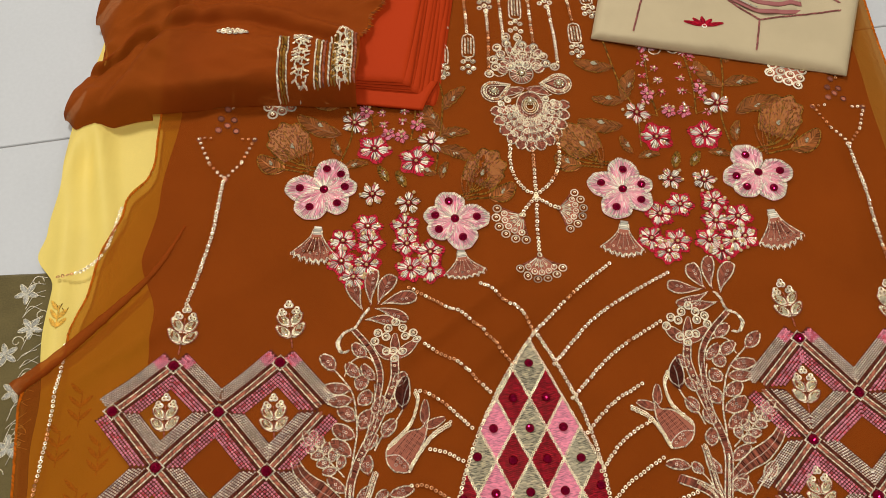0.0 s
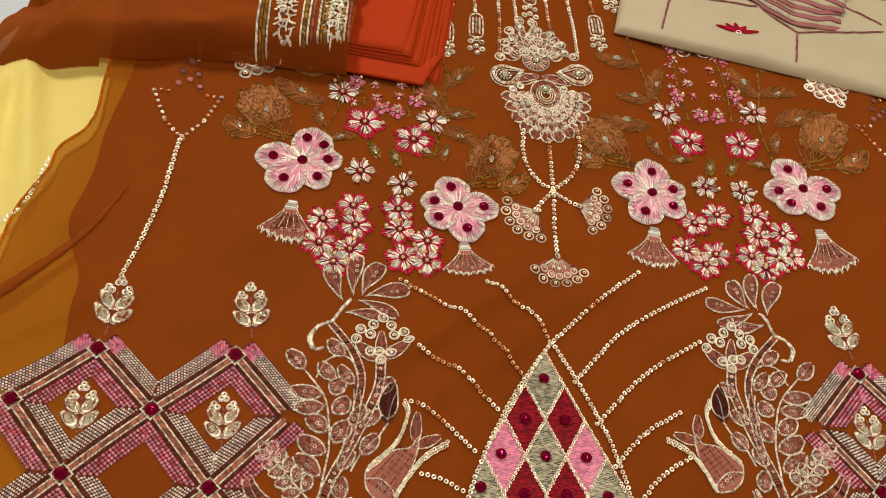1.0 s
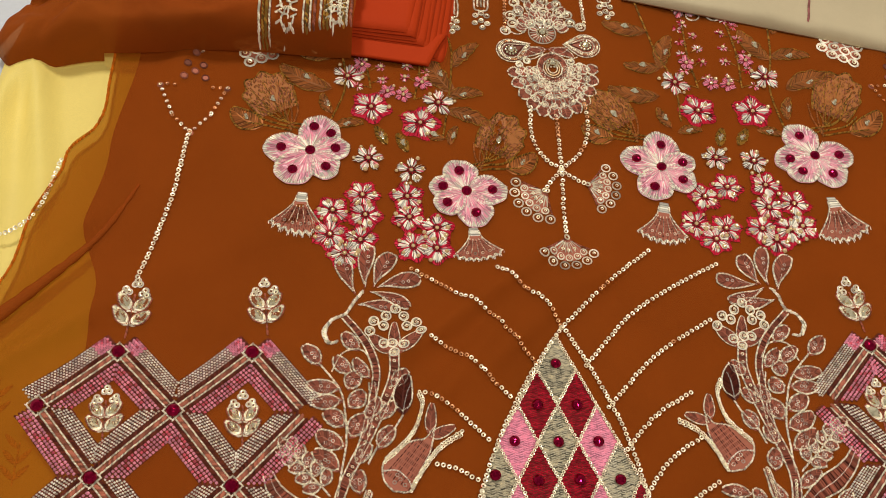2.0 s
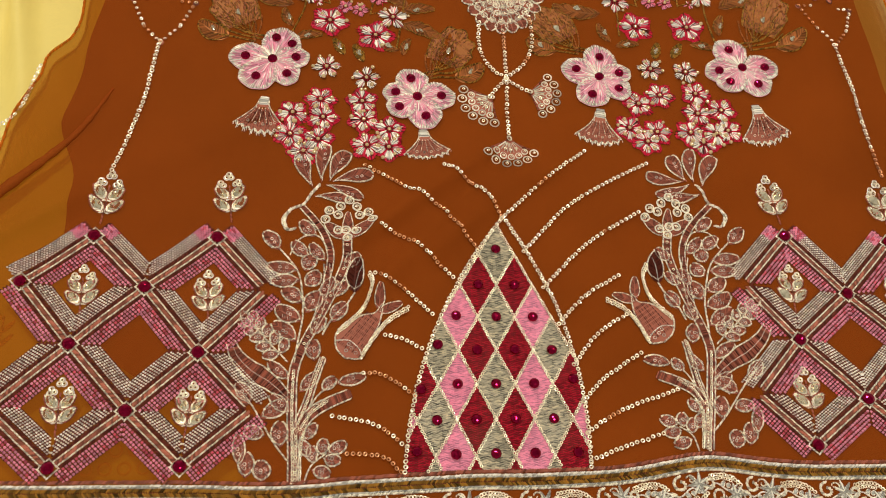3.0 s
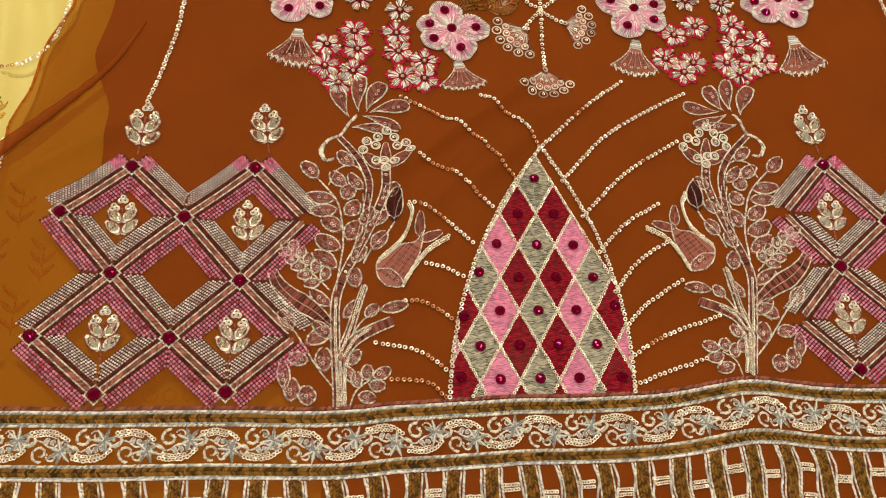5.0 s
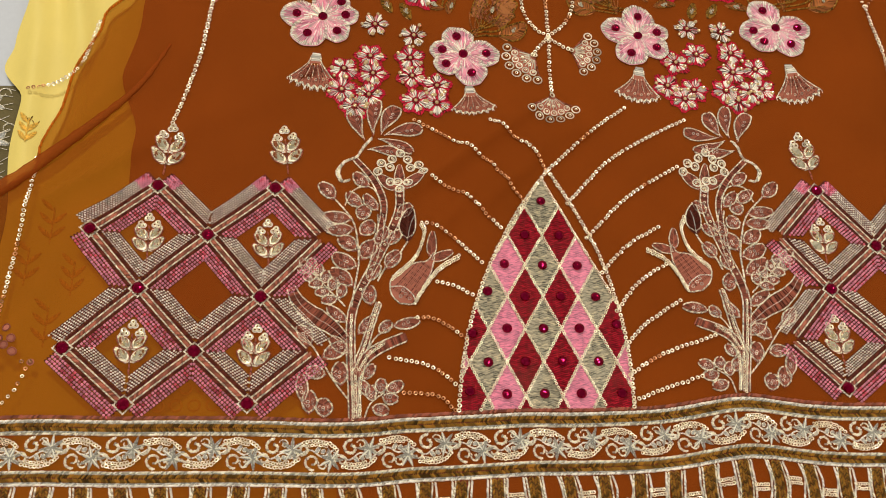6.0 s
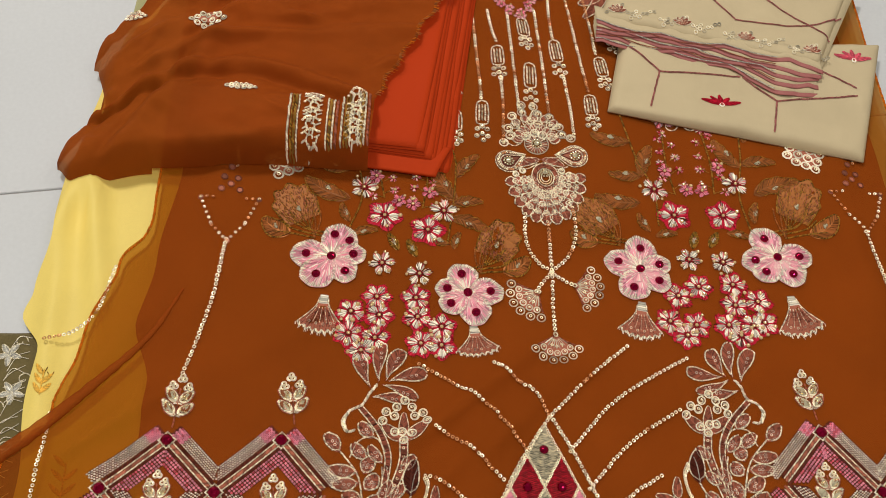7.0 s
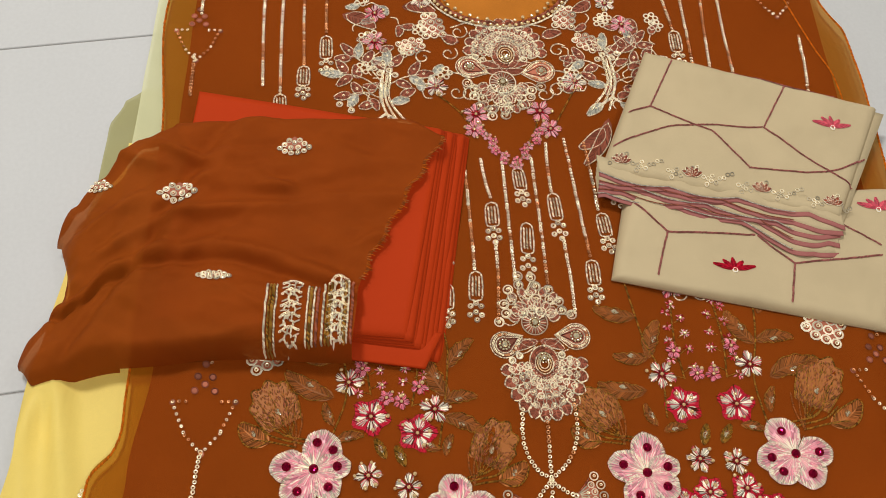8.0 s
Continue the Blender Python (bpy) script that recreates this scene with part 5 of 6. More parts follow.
# ---- yoke ----
medallion((-0.014, 0.426), 0.050, 0.070, -1, "rounded silver coil medallion on the yoke")
for x, y, r, thread in ((-0.048, 0.367, 0.0165, "pink"), (0.019, 0.370, 0.0165, "pink"), (-0.051, 0.348, 0.0130, "pink"), (0.028, 0.348, 0.0140, "pink"), (-0.088, 0.402, 0.016, "white_thread"), (0.059, 0.407, 0.016, "white_thread"), (-0.151, 0.462, 0.016, "pink"), (0.120, 0.485, 0.016, "pink"), (-0.150, 0.500, 0.015, "pink"), (0.105, 0.515, 0.014, "white_thread"), (-0.100, 0.520, 0.014, "white_thread")):
    floret((x, y), r * 0.85, 6, None, ("pale_pink" if thread == "pink" else thread), RND.uniform(0, 60), 3, "yoke_floret", "satin-stitched floret with beads on the yoke")
    w = Needlework()
    for k in range(14):
        w.stitch((x, y), Vector((x, y)) + polar(0.0055, k * 26), 0.0012, "crimson" if thread == "pink" else "silver", 0.0016)
    part("floret_heart", w, kurta)
for k in range(9):
    t = k / 8
    for s in (-1, 1):
        floret((-0.014 + s * (0.034 - 0.031 * t) + RND.uniform(-0.004, 0.004), 0.352 - 0.050 * t), 0.0054, 5, None, "pink" if k % 2 else "pale_pink", RND.uniform(0, 70), 1, "pink_bud", "rose pink satin bud with a bead")
for pts in ([(-0.046, 0.36), (-0.034, 0.335), (-0.017, 0.300)], [(0.018, 0.362), (0.006, 0.335), (-0.012, 0.300)], [(-0.090, 0.395), (-0.066, 0.372), (-0.052, 0.350)], [(0.060, 0.400), (0.044, 0.372), (0.032, 0.350)]):
    stem(pts, "bronze", 0.0015)
for x, y, hand in ((-0.052, 0.392, 1), (0.026, 0.392, -1), (-0.066, 0.395, -1), (0.040, 0.396, 1), (-0.100, 0.440, 1), (-0.072, 0.446, -1), (0.046, 0.450, 1), (-0.060, 0.476, -1)):
    w = Needlework()
    w.spiral((x, y), 0.010, 1.2, 40, 0.0015, "silver", hand)
    part("tendril", w, kurta, "pale curled tendril")
for pts in ([(-0.086, 0.412), (-0.070, 0.420), (-0.050, 0.414)], [(0.058, 0.416), (0.040, 0.422), (0.022, 0.416)], [(-0.068, 0.482), (-0.045, 0.490), (-0.020, 0.487), (0.010, 0.489), (0.038, 0.482)]):
    stem(pts, "silver", 0.0016)
grapes((-0.089, 0.484), -80, 0.017)
grapes((0.058, 0.497), -100, 0.016)
grapes((-0.112, 0.455), 200, 0.014)
grapes((0.078, 0.462), -30, 0.014)


def yoke_tree(root, mirror):
    """A spreading silver branch at the side of the yoke."""
    root = Vector(root)
    at = lambda x, y: root + Vector((x * mirror, y))
    w = Needlework()
    for pts, wid in (([(0, 0), (-0.006, 0.020), (-0.004, 0.045), (0.002, 0.066)], 0.0024), ([(0.006, 0), (-0.001, 0.022), (0.002, 0.045), (0.008, 0.060)], 0.0018), ([(-0.005, 0.030), (-0.025, 0.045), (-0.050, 0.050)], 0.0016), ([(-0.004, 0.040), (-0.020, 0.062), (-0.036, 0.075)], 0.0016),
                     ([(0.002, 0.036), (0.018, 0.046), (0.036, 0.050)], 0.0015), ([(-0.004, 0.018), (-0.022, 0.026), (-0.040, 0.022)], 0.0014), ([(0, 0.0), (-0.014, -0.012)], 0.0030), ([(0, 0.0), (0.018, -0.014)], 0.0030)):
        w.cord([at(*p) for p in pts], wid, "silver")
    for s in (0, 0.004, 0.008):
        w.sequins([at(-0.003 + s, 0.05), at(-0.004 + s, 0.015), at(0.006 + s * 2.4, -0.018)], 0.0014, 0.0, 0.8)
    tree = part("yoke_branch", w, kurta, "silver branch with leaves and berries")
    for x, y, deg, long in ((-0.055, 0.050, 170, 0.018), (-0.045, 0.058, 120, 0.016), (-0.042, 0.042, 220, 0.016), (-0.038, 0.080, 130, 0.018), (-0.028, 0.080, 80, 0.016), (-0.044, 0.070, 180, 0.014), (-0.030, 0.052, 100, 0.014), (-0.018, 0.072, 60, 0.015), (0.002, 0.074, 95, 0.016), (0.012, 0.068, 50, 0.015), (-0.006, 0.062, 140, 0.014),
                            (0.030, 0.056, 60, 0.016), (0.040, 0.050, 5, 0.016), (0.032, 0.042, -40, 0.014), (0.018, 0.038, -30, 0.014), (-0.030, 0.030, 120, 0.014), (-0.044, 0.022, 190, 0.014), (-0.034, 0.016, 240, 0.013), (-0.016, -0.014, 215, 0.016), (0.020, -0.016, -40, 0.018), (-0.020, 0.010, 200, 0.012), (0.014, 0.016, 10, 0.015), (0.022, 0.026, 30, 0.014)):
        q = Needlework()
        d = polar(long * 0.68, deg)
        q.leaf(at(x - d.x, y - d.y), at(x + d.x, y + d.y), 0.0100, "mauve" if (x * 1000) % 3 < 1.6 else "steel_grey", "silver", cord=0.0013)
        q.sequin(at(x, y), 0.0015, "sequin")
        part("leaf", q, tree)
    for x, y in ((-0.012, 0.058), (-0.006, 0.052), (0.004, 0.056), (0.010, 0.050), (-0.002, 0.062), (0.006, 0.064), (-0.048, 0.012), (-0.036, 0.004)):
        q = Needlework()
        q.ring(at(x, y), 0.0038, 0.0018, "silver", 10)
        q.sequin(at(x, y), 0.0018, "sequin")
        part("berry", q, tree)


yoke_tree((-0.140, 0.368), 1)
yoke_tree((0.098, 0.388), -1)
for a, b, wide in (((0.086, 0.350), (0.056, 0.324), 0.015), ((0.090, 0.360), (0.060, 0.305), 0.014), ((-0.185, 0.500), (-0.150, 0.480), 0.018), ((0.135, 0.470), (0.105, 0.450), 0.018), ((-0.120, 0.510), (-0.085, 0.505), 0.016), ((0.090, 0.520), (0.068, 0.505), 0.014), ((-0.060, 0.462), (-0.078, 0.470), 0.012), ((0.030, 0.468), (0.052, 0.476), 0.012)):
    w = Needlework()
    w.leaf(a, b, wide, "mauve", "silver", bend=0.08, cord=0.0014)
    part("leaf", w, kurta)
for k in range(46):
    s = 1 if k % 2 else -1
    x, y = -0.014 + s * RND.uniform(0.060, 0.185), RND.uniform(0.385, 0.525)
    if neck_hole(x, y) < 1.5 or s * (x + 0.014) < 0.052:
        continue
    w = Needlework()
    if k % 3:
        a = RND.uniform(0, 360)
        w.leaf((x, y), Vector((x, y)) + polar(0.017, a), 0.0085, "mauve" if k % 4 else "steel_grey", "silver", bend=0.08)
        w.cord([(x, y), Vector((x, y)) - polar(0.008, a + 20), Vector((x, y)) - polar(0.014, a + 50)], 0.0013, "silver")
    else:
        for q in range(5):
            w.ring(Vector((x, y)) + polar(0.0055, 72 * q), 0.0036, 0.0018, "silver", 9)
    part("yoke_spray", w, kurta, "silver thread spray on the yoke")
# neckline: twisted cord, white beads and gold beads
work = Needlework(lift=0.0012)
rim = [(NECK[0] + 0.0765 * math.cos(radians(a)), NECK[1] + 0.0575 * math.sin(radians(a))) for a in range(180, 361, 10)]
work.cord(rim, 0.0035, "mauve", h=0.0020)
outer = [(NECK[0] + 0.083 * math.cos(radians(a)), NECK[1] + 0.064 * math.sin(radians(a))) for a in range(180, 361, 10)]
work.cord(outer, 0.0022, "silver")
neckline = part("neckline", work, kurta, "corded neckline edged with beads")
for a in range(182, 360, 5):
    stone("bead", BEAD, (NECK[0] + 0.0798 * math.cos(radians(a)), NECK[1] + 0.0608 * math.sin(radians(a))), 0.0021, neckline, 0, dz=0.0025)
for a in range(195, 350, 9):
    r = 0.9 + 0.03 * (a % 2)
    stone("gold_bead", BEAD, (NECK[0] + 0.072 * r * math.cos(radians(a)), NECK[1] + 0.053 * r * math.sin(radians(a))), 0.0022, neckline, 0, dz=-0.0040)


# ---- yellow silk under the kurta's side ----
def silk(x, y):
    z = -0.0088 + 0.0012 * noise.noise((x * 14, y * 9, 1))
    fall = max(0.0, min(1.0, (-0.40 - x) / 0.03)) if y > -0.17 else 0.0
    z += fall * (ridge(x, y, -0.425, 0.045, 1.75, 0.12, 0.011, 0.014) + ridge(x, y, -0.440, 0.10, 1.3, 0.10, 0.009, 0.009) + ridge(x, y, -0.452, -0.04, 1.6, 0.16, 0.010, 0.007))
    return z


yellow = thing("yellow_silk_cloth", "pale yellow silk cloth lying under the kurta", "cloth", at=(-0.43, 0, -0.012))
YELLOW_LEFT = [(-0.50, -0.462), (-0.22, -0.455), (-0.16, -0.459), (-0.09, -0.458), (-0.055, -0.476), (-0.03, -0.468), (0.03, -0.462), (0.09, -0.458), (0.20, -0.44), (0.34, -0.40)]
part("cloth", sheet("cloth", cloth_grid(lambda y: ease(YELLOW_LEFT, y) + 0.002 * math.sin(60 * y), lambda y: -0.20, -0.50, 0.34, 150, 50, silk), "yellow_silk"), yellow)
for i in range(9):
    for j in range(2):
        w = Needlework(silk, 0.0003)
        c = Vector((-0.355 + 0.013 * i + 0.006 * j, -0.352 + 0.013 * j - 0.010 * (i < 2)))
        w.ring(c, 0.0052, 0.0020, "yellow_thread", 12)
        part("eyelet", w, yellow, "embroidered yellow ring")
for x, y, s in ((-0.420, -0.205, 1), (-0.435, -0.240, 1), (-0.400, -0.250, 0.9), (-0.415, -0.290, 1), (-0.300, -0.268, 0.8), (-0.448, -0.120, 0.7), (-0.330, -0.238, 0.6)):
    w = Needlework(silk, 0.0003)
    for k in range(5):
        w.leaf((x, y + 0.012 * s * (k // 2) - 0.01), (x + (0.010 if k % 2 else -0.010) * s, y + 0.012 * s * (k // 2)), 0.004, "yellow_thread", None)
    w.cord([(x, y - 0.015 * s), (x + 0.001, y + 0.018 * s)], 0.0012, "yellow_thread")
    part("sprig", w, yellow, "small tone-on-tone sprig")
w = Needlework(silk, 0.0003)
for x, y in ((-0.447, -0.112), (-0.442, -0.115)):
    w.cord([(x, y), (x + 0.002, y + 0.006)], 0.0007, "bronze")
    w.cord([(x, y), (x - 0.003, y + 0.005)], 0.0007, "bronze")
part("sprig", w, yellow, "tiny olive sprig")
floret_work = Needlework(silk, 0.0004)
for k in range(18):
    floret_work.stitch(Vector((-0.440, -0.372)), Vector((-0.440, -0.372)) + polar(0.015, 20 * k), 0.0028, "blue_thread" if k % 18 > 8 else "pink")
part("flower", floret_work, yellow, "soft blue and pink stitched flower")

# ---- olive embroidered net on the floor beside it ----
net_z = lambda x, y: FLOOR_Z + 0.0012 + 0.0015 * abs(noise.noise((x * 30, y * 25, 3)))
olive = thing("olive_net_cloth", "dark olive net with silver embroidery on the floor", "cloth", at=(-0.51, -0.2, FLOOR_Z))
part("cloth", sheet("cloth", cloth_grid(lambda y: -0.56 + 0.035 * max(0, y + 0.20) / 0.15 + 0.004 * math.sin(50 * y), lambda y: -0.42, -0.50, -0.070, 60, 20, net_z), "olive_net"), olive)
for x, y in ((-0.482, -0.090), (-0.474, -0.125), (-0.492, -0.150), (-0.480, -0.185), (-0.478, -0.235), (-0.492, -0.27), (-0.480, -0.31)):
    w = Needlework(net_z, 0.0004)
    for k in range(5):
        w.leaf((x, y), Vector((x, y)) + polar(0.011, 72 * k + x * 9000), 0.005, "steel_grey", "silver", cord=0.0009)
    w.spiral((x + 0.008, y + 0.012), 0.006, 1.1, 0, 0.001, "silver")
    part("sprig", w, olive, "silver thread spray")
w = Needlework(net_z, 0.0008)
for k in range(26):
    y = -0.075 - 0.0065 * k
    a = Vector((-0.463 + RND.uniform(-0.004, 0.002), y))
    w.cord([a, a + Vector((-0.010, RND.uniform(-0.008, 0.004))), a + Vector((-0.016, RND.uniform(-0.014, -0.004)))], 0.0006, "white_thread")
part("fringe", w, olive, "pale loose threads")

# ---- sage organza by the kurta's shoulder ----
organza = thing("sage_organza_cloth", "sage green organza corner lying on the floor", "cloth", at=(-0.39, 0.36, FLOOR_Z))
SAGE_LEFT = [(0.20, -0.44), (0.30, -0.424), (0.36, -0.420), (0.392, -0.408), (0.408, -0.388)]
part("cloth", sheet("cloth", cloth_grid(lambda y: ease(SAGE_LEFT, y), lambda y: -0.34, 0.20, 0.408, 30, 12, lambda x, y: FLOOR_Z + 0.003 + 0.002 * noise.noise((x * 30, y * 30, 5))), "sage_organza"), organza)
pale = thing("pale_organza_cloth", "pale green organza strip under the kurta's edge", "cloth", at=(-0.38, 0.4, FLOOR_Z))
part("cloth", sheet("cloth", cloth_grid(lambda y: -0.397 + 0.06 * (y - 0.30), lambda y: -0.33, 0.22, 0.56, 30, 10, lambda x, y: FLOOR_Z + 0.007 + 0.002 * noise.noise((x * 30, y * 20, 6))), "pale_organza"), pale)


# ---- red cotton, folded into a flat stack ----
red = thing("folded_red_cloth", "folded stack of plain orange red cotton", "folded cloth", at=(-0.2, 0.22, 0.002))


def quad_sheet(a, b, c, d, z, rows=20, cols=20, lift=None):
    a, b, c, d = (Vector(p) for p in (a, b, c, d))
    out = []
    for i in range(rows + 1):
        v = i / rows
        row = []
        for j in range(cols + 1):
            u = j / cols
            p = a.lerp(b, u).lerp(d.lerp(c, u), v)
            row.append((p.x, p.y, z + (lift(u, v, p) if lift else 0)))
        out.append(row)
    return out


for k in range(9):
    s = 8 - k
    wave = lambda u, v, p, k=k: 0.0010 * noise.noise((p.x * 14, p.y * 14, k)) + 0.0010 * max(0, u - 0.93) * 14 * noise.noise((p.y * 12, k * 3.7, 0)) - 0.0024 * (max(0, u - 0.978) / 0.022) ** 2 - 0.0022 * (max(0, 0.03 - v) / 0.03) ** 2 - 0.0015 * max(0, 0.06 - v) * 16
    me = sheet("layer", quad_sheet((-0.352, 0.142 - 0.001 * k), (-0.128 + s * 0.0040 + 0.0014 * (k % 2), 0.110 - 0.0024 * s), (-0.0885 + s * 0.0040 + 0.0016 * (k % 3), 0.332 + 0.0006 * s), (-0.326, 0.384 - 0.0006 * k), 0.0036 + 0.0025 * k, 40, 90, lift=wave), "red_cotton", thick=0.0007)
    part("layer", me, red)
me = sheet("layer", quad_sheet((-0.20, 0.100), (-0.112, 0.086), (-0.095, 0.12), (-0.19, 0.13), 0.0078, lift=lambda u, v, p: 0.003 * math.sin(v * 3.1)), "red_cotton", thick=0.003)
part("layer", me, red, "rolled lower fold")


# ---- dupatta, loosely folded over the red cloth ----
dupatta = thing("dupatta", "loosely folded rust chiffon dupatta with embroidered border", "dupatta", at=(-0.3, 0.2, 0.0))
LOW = [(0, 0.098), (0.06, 0.080), (0.30, 0.094), (0.65, 0.100), (1.0, 0.094)]
HIGH = [(0, 0.232), (0.04, 0.258), (0.10, 0.288), (0.19, 0.330), (0.30, 0.342), (0.5, 0.348), (0.9, 0.346), (1.0, 0.325)]


FOLD_LINES = [(RND.uniform(-0.44, -0.11), RND.uniform(0.11, 0.33), RND.gauss(0.1, 0.45), RND.uniform(0.03, 0.09), RND.uniform(0.004, 0.008), RND.uniform(0.002, 0.0055)) for k in range(26)]
FOLDS = lambda x, y: sum(ridge(x, y, *f) for f in FOLD_LINES)


def drape(u, v):
    y = ease(LOW, u) * (1 - v) + ease(HIGH, u) * v
    left = -0.469 + 0.020 * v + 0.022 * math.sin(v * 3.0) ** 2 * (v < 0.9)
    right = -0.177 + 0.088 * max(0.0, (v - 0.28) / 0.72) ** 1.1 + 0.008 * min(v, 0.28) / 0.28 + 0.0025 * math.sin(v * 42) * (v > 0.3)
    x = left + (right - left) * u
    edge = min(1.0, u / 0.05, (1 - u) / 0.02 + 0.75, v / 0.05, (1 - v) / 0.05)
    edge = math.sqrt(max(0.0, edge * (2 - edge)))
    base = 0.030 if x > -0.34 else 0.030 - 0.16 * (-0.34 - x)
    z = base * 1.05 + FOLDS(x, y)
    # rolled lower fold, the crease over it, and soft creases above
    crease = 0.30 + 0.10 * math.sin(u * 3.3) - 0.10 * u
    z += 0.012 * math.exp(-((v - crease * 0.45) / 0.14) ** 2) - 0.005 * math.exp(-((v - crease) / 0.018) ** 2) + 0.009 * math.exp(-((v - crease - 0.05) / 0.035) ** 2)
    z += 0.004 * math.exp(-((v - 0.62 - 0.18 * u) / 0.05) ** 2) * math.sin(u * 3.1) + 0.005 * math.exp(-((v - 0.72 + 0.28 * u) / 0.06) ** 2) * (1 - u)
    z += 0.006 * math.exp(-((u - 0.20 - 0.3 * v) / 0.05) ** 2) - 0.005 * math.exp(-((u - 0.13 - 0.3 * v) / 0.03) ** 2)
    z += 0.0060 * noise.noise((x * 10 + y * 6, y * 34 - x * 8, 8)) + 0.0030 * noise.noise((x * 22 - y * 10, y * 64 + x * 20, 9)) + 0.0012 * noise.noise((x * 80, y * 90, 3))
    low = (0.018 if x > -0.345 else -0.004) if v > 0.5 else (0.004 if x > -0.38 else -0.006)
    return Vector((x, y, low + (max(z, low + 0.004) - low) * edge))


part("cloth", sheet("cloth", [[drape(u / 150, v / 120) for u in range(151)] for v in range(121)], "dupatta_chiffon"), dupatta)


DRAPED = np.array([drape(u / 150, v / 120) for u in range(151) for v in range(121)])


def near_height(grid, x, y):
    """Height of a sheet at a place: the mean of its five nearest points, by nearness."""
    d = (grid[:, 0] - x) ** 2 + (grid[:, 1] - y) ** 2
    k = np.argpartition(d, 5)[:5]
    w = 1 / (d[k] + 1e-7)
    return float((grid[k, 2] * w).sum() / w.sum())


drape_height = lambda x, y: near_height(DRAPED, x, y)
# frayed cut edge
w = Needlework(drape_height, 0.0002)
for k in range(150):
    v = 0.30 + 0.68 * k / 150
    p = drape(0.995, v)
    w.stitch(p.xy - Vector((0.002, 0)), p.xy + Vector((RND.uniform(0.001, 0.005), RND.uniform(-0.004, 0.002))), 0.0005, "orange_cord" if RND.random() < 0.4 else "brown", 0.0004)
part("frayed_edge", w, dupatta, "frayed raw edge threads")
for x, y, size in ((-0.336, 0.256, 0.017), (-0.230, 0.306, 0.015), (-0.298, 0.163, 0.014), (-0.413, 0.272, 0.012)):
    w = Needlework(drape_height, 0.0012)
    apex = Vector((x, y + size * 0.7))
    flat = 0.5 if y < 0.2 else 1.0
    w.patch([apex] + [apex + Vector((polar(size, -90 + a).x, polar(size, -90 + a).y * flat)) for a in range(-50, 51, 20)], "mauve", 0.0005, 0.8)
    for r, n in ((1.25, 6), (0.85, 4), (0.45, 3)):
        for i in range(n):
            q = polar(size * r, -90 - 48 + 96 * i / (n - 1))
            c = apex + Vector((q.x, q.y * flat))
            w.ring(c, size * 0.20, size * 0.10, "silver", 9)
            w.sequin(c, size * 0.11, "sequin")
    part("fan_motif", w, dupatta, "silver coil fan on mauve")

w = Needlework(drape_height, 0.0014)


def across(x, t):
    """A place on the border, t from its foot to its head."""
    return Vector((x + 0.004 * t, 0.100 + 0.060 * t))


for x0, wide in ((-0.253, 0.046), (-0.203, 0.026)):
    for off, wid, mat in ((0.0, 0.0020, "silver"), (0.0030, 0.0018, "bronze"), (0.0058, 0.0026, "bronze"), (0.0085, 0.0016, "silver"), (wide - 0.010, 0.0016, "silver"), (wide - 0.0072, 0.0026, "bronze"), (wide - 0.0044, 0.0018, "silver"), (wide - 0.001, 0.0022, "mauve")):
        w.cord([across(x0 + off, t) for t in (0, 0.3, 0.6, 0.95)], wid, mat)
    for k in range(5):
        c = across(x0 + wide * 0.48, 0.10 + 0.19 * k)
        w.spiral(c, 0.0062, 1.2, 90 * k, 0.0017, "silver", 1 if k % 2 else -1)
        for a in range(6):
            w.stitch(c + polar(0.003, 60 * a), c + polar(0.0095, 60 * a + 15), 0.0015, "silver", 0.0014)
        w.sequins([c + Vector((-0.008, 0.004)), c + Vector((0.0, 0.0085)), c + Vector((0.008, 0.005))], 0.0014, 0, 0.8)
part("border", w, dupatta, "silver and bronze scrolled border")


# ---- cream trousers, folded ----
trousers = thing("folded_trousers", "folded cream georgette trousers with a mauve scalloped hem", "trousers", at=(0.22, 0.28, 0.0))


def puff(u, v, p, h, seed):
    edge = min(1.0, u / 0.05, (1 - u) / 0.05, v / 0.08, (1 - v) / 0.08)
    edge = math.sqrt(max(0.0, edge * (2 - edge)))
    soft = 0.0042 * noise.noise((p.x * 11 + p.y * 5, p.y * 24, seed)) + 0.0022 * noise.noise((p.x * 34 + p.y * 12, p.y * 26, seed + 3)) + 0.0008 * noise.noise((p.x * 90, p.y * 70, seed))
    return h * edge + soft * edge


lower_at = ((0.068, 0.172), (0.325, 0.112), (0.385, 0.270), (0.092, 0.262))
upper_at = ((0.068, 0.284), (0.300, 0.226), (0.372, 0.360), (0.136, 0.436))
low_top = lambda u, v, p: puff(u, v, p, 0.0085, 2)
up_top = lambda u, v, p: puff(u, v, p, 0.0080, 5)
lower = part("lower_fold", sheet("lower_fold", quad_sheet(*lower_at, 0.004, 50, 70, low_top), "cream_georgette", thick=0.002), trousers)
upper = part("upper_fold", sheet("upper_fold", quad_sheet(*upper_at, 0.0150, 50, 70, up_top), "cream_georgette", thick=0.002), trousers)
for k in range(5):
    me = sheet("layer", quad_sheet((upper_at[0][0] + 0.003, upper_at[0][1] - 0.001 * k), (0.302 - 0.002 * k, 0.222 - 0.0020 * k), (0.380 - 0.002 * k, 0.355), (0.136, 0.436), 0.0140 - 0.0018 * k, 20, 20, lambda u, v, p, k=k: 0.0012 * noise.noise((p.x * 25, p.y * 25, k))), "cream_georgette", thick=0.001)
    part("layer", me, trousers)


def fold_height(quad, z, lift):
    grid = np.array([p for row in quad_sheet(*quad, z, 60, 80, lift) for p in row])
    return lambda x, y: near_height(grid, x, y)


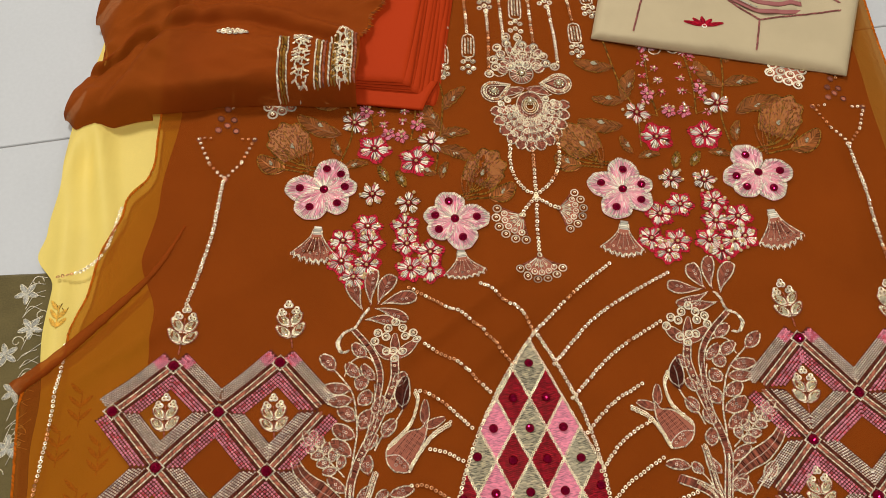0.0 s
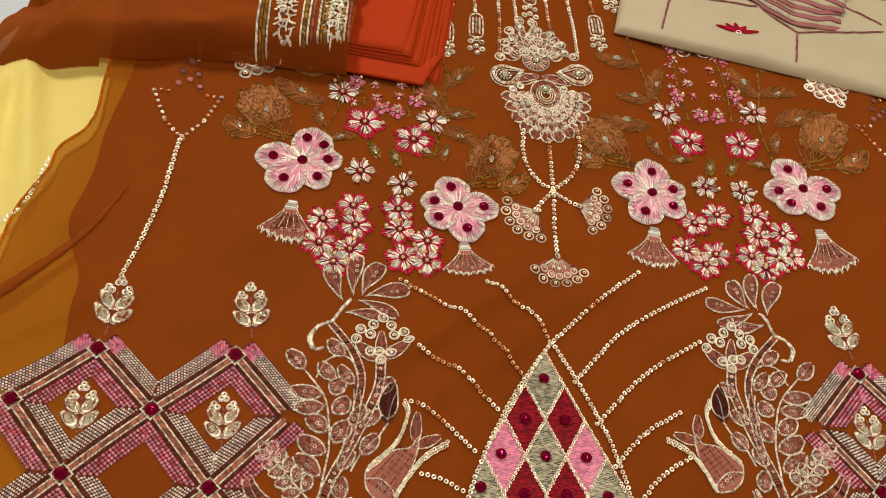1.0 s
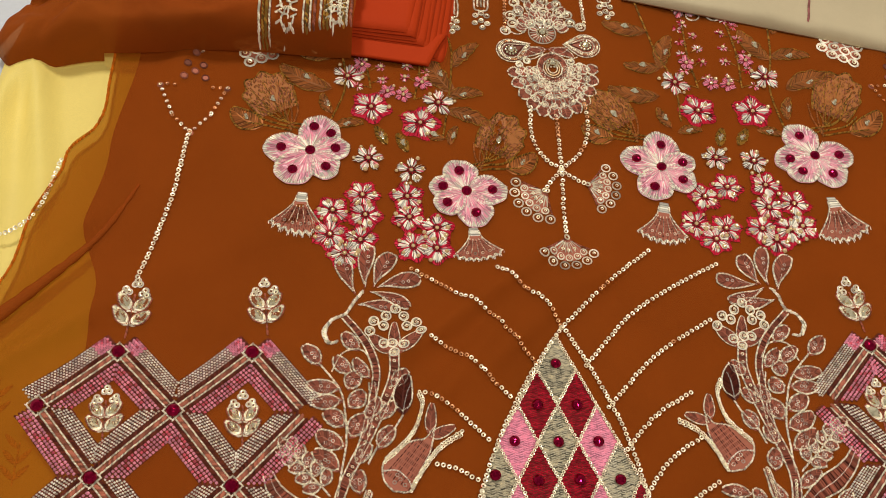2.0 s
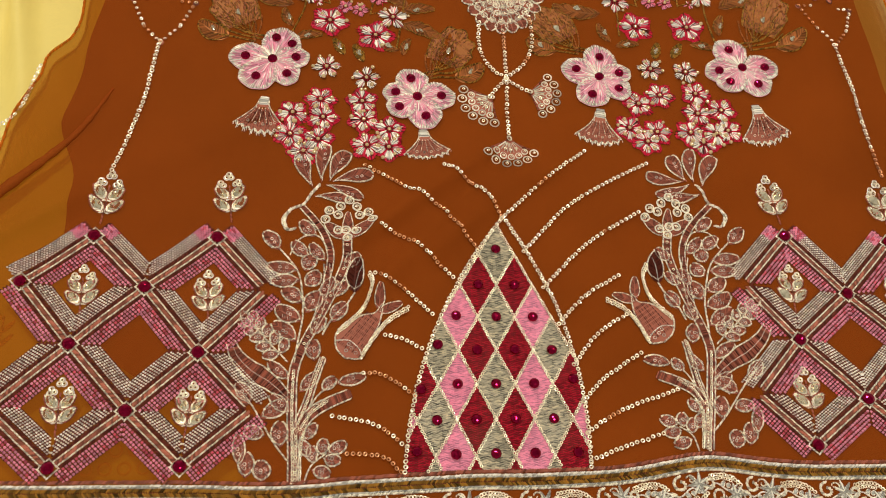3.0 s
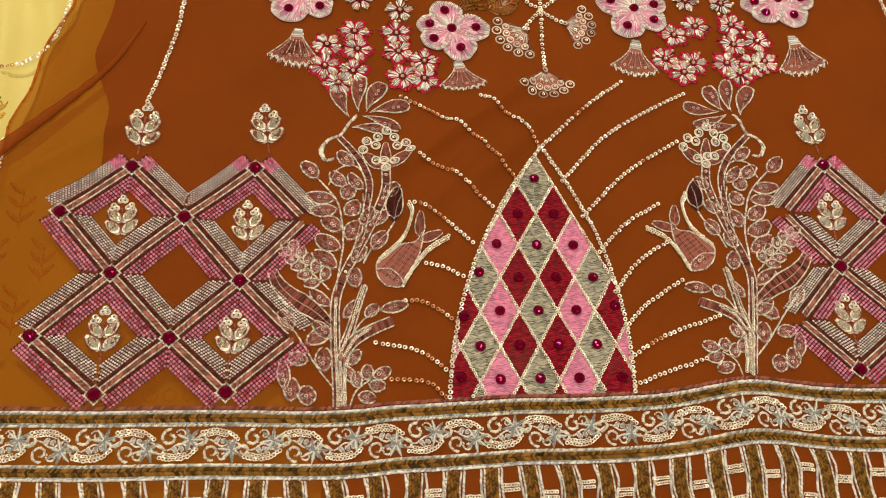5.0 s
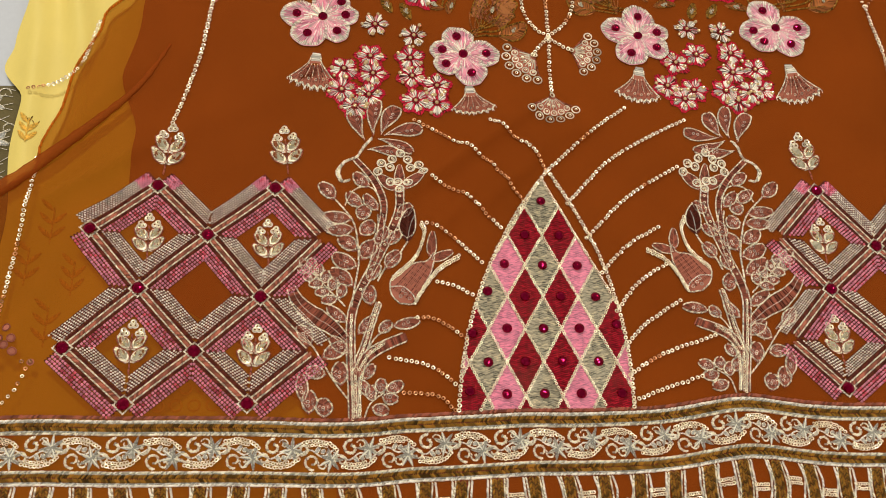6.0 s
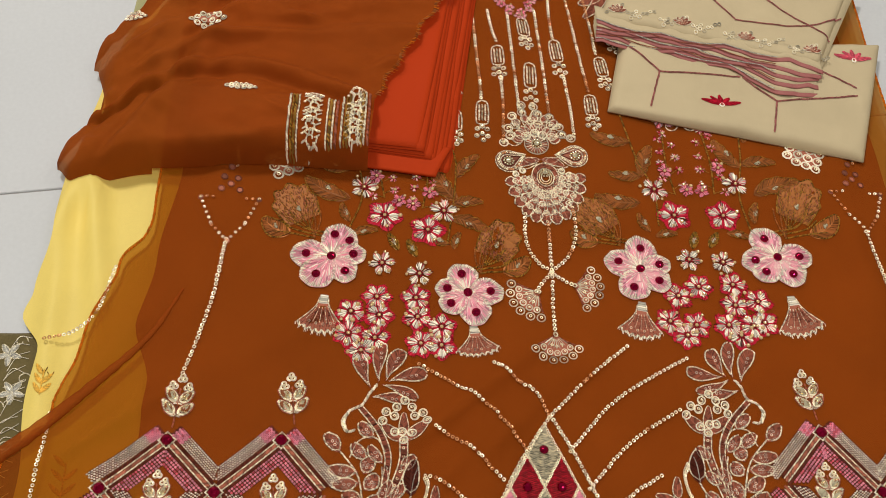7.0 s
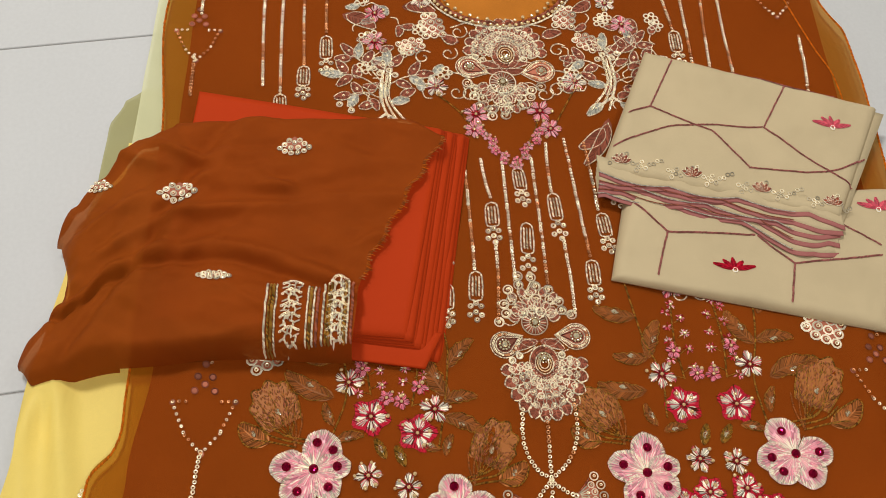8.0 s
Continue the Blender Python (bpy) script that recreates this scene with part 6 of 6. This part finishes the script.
on_upper, on_lower = fold_height(upper_at, 0.0150, up_top), fold_height(lower_at, 0.004, low_top)
for pts in (((0.161, 0.420), (0.129, 0.360)), ((0.129, 0.360), (0.188, 0.329)), ((0.085, 0.312), (0.152, 0.336), (0.242, 0.332)), ((0.276, 0.386), (0.242, 0.332)), ((0.242, 0.332), (0.300, 0.280)), ((0.188, 0.329), (0.218, 0.284)), ((0.218, 0.284), (0.300, 0.280), (0.345, 0.298)), ((0.276, 0.386), (0.330, 0.375)), ((0.276, 0.386), (0.225, 0.408)), ((0.129, 0.360), (0.104, 0.352)), ((0.300, 0.280), (0.322, 0.262))):
    w = Needlework(on_upper, 0.0006)
    w.cord([Vector(p) for p in pts], 0.0017, "dusty_rose")
    part("line", w, upper, "mauve stitched line")
for pts in (((0.127, 0.218), (0.111, 0.172)), ((0.127, 0.218), (0.098, 0.250)), ((0.127, 0.218), (0.215, 0.214)), ((0.247, 0.183), (0.234, 0.140)), ((0.247, 0.183), (0.215, 0.214)), ((0.247, 0.183), (0.335, 0.188)), ((0.335, 0.200), (0.290, 0.235))):
    w = Needlework(on_lower, 0.0006)
    w.cord([Vector(p) for p in pts], 0.0019, "dusty_rose")
    part("line", w, lower, "mauve stitched line")
for x, y, on, host, mat in ((0.187, 0.181, on_lower, lower, "crimson"), (0.315, 0.336, on_upper, upper, "rose"), (0.345, 0.245, on_lower, lower, "rose")):
    w = Needlework(on, 0.0006)
    for k, (dx, dy) in enumerate(((-0.020, 0.004), (-0.010, 0.008), (0, 0.010), (0.010, 0.006), (0.021, 0.0))):
        w.leaf((x, y - 0.003), (x + dx, y + dy), 0.006, mat, None)
    w.ring((x, y - 0.004), 0.0030, 0.0014, "white_thread", 9)
    part("butterfly_motif", w, host, "small winged rose motif")
# scalloped hem, several layers deep
A, B = Vector((0.066, 0.282)), Vector((0.301, 0.224))
def hem_edge(t, k):
    """The wavy lower edge of layer k of the folded hem."""
    out = 0.0042 * k + 0.0050 * abs(math.sin(t * 11.0 + k * 0.7)) + 0.012 * k * 0.4 * math.exp(-((t - 0.86) / 0.16) ** 2) + 0.0018 * math.sin(t * 7 + k * 2)
    return A.lerp(B, t) + Vector((-0.0018 * k * (0.3 + t), -out))


for k in range(5):
    top = 0.0222 - 0.0018 * k
    wave = lambda t: 0.0008 * math.sin(t * 23) + 0.0005 * math.sin(t * 61)
    for name, inner, outer, cloth, label in (("layer", 0.0200, -0.0008, "cream_georgette", ""), ("scalloped_edge", 0.0, -0.0042, "dusty_rose", "mauve thread scalloped edge")):
        rows = []
        for i in range(4):
            f = inner + (outer - inner) * i / 3
            rows.append([(p.x, p.y + f, top + wave(j / 119) - (0.0006 if name == "layer" else 0.0) - max(0.0, -f) * 0.35) for j in range(120) for p in [hem_edge(j / 119, k)]])
        part(name, sheet(name, rows, cloth, thick=0.0006), trousers, label)
    w = Needlework(lambda x, y, top=top: top + 0.0006, 0.0006)
    w.cord([hem_edge(t / 60, k) + Vector((0, -0.0006)) for t in range(49)], 0.0011, "mauve" if k % 2 else "steel_grey")
    part("edge_thread", w, trousers)
w = Needlework(on_upper, 0.0007)
for k in range(7):
    c = A.lerp(B, 0.08 + 0.145 * k) + Vector((0.004, 0.013))
    if k % 2 == 0:
        for a in range(20, 170, 30):
            w.leaf(c, c + polar(0.011, a), 0.0055, "mauve", "silver", cord=0.0010)
    for a in range(10):
        q = c + Vector((-0.020 + 0.0045 * a, 0.003 * math.sin(a * 1.4) + (0.008 if 2 < a < 7 else 0)))
        w.ring(q, 0.0024, 0.0010, "silver", 8)
part("hem_embroidery", w, upper, "silver and mauve floral hem embroidery")


# ---- floor tiles, laid a little askew to the cloth ----
TILE = 0.388
tile_mesh = box_mesh("tile", -TILE / 2 + 0.0008, TILE / 2 - 0.0008, -TILE / 2 + 0.0008, TILE / 2 - 0.0008, -0.008, 0.0, "floor_tile", bevel=0.0008)
turn = Matrix.Translation((-0.47, 0.277, FLOOR_Z)) @ Matrix.Rotation(radians(7.2), 4, "Z")
for i in range(-9, 12):
    for j in range(-11, 10):
        at = turn @ Vector((i * TILE + 0.06, j * TILE, 0))
        if max(abs(at.x), abs(at.y)) > 3.05:
            continue
        ob = new("tile", tile_mesh)
        ob.parent = floor
        ob.matrix_basis = turn @ Matrix.Translation((i * TILE + 0.06, j * TILE, 0))
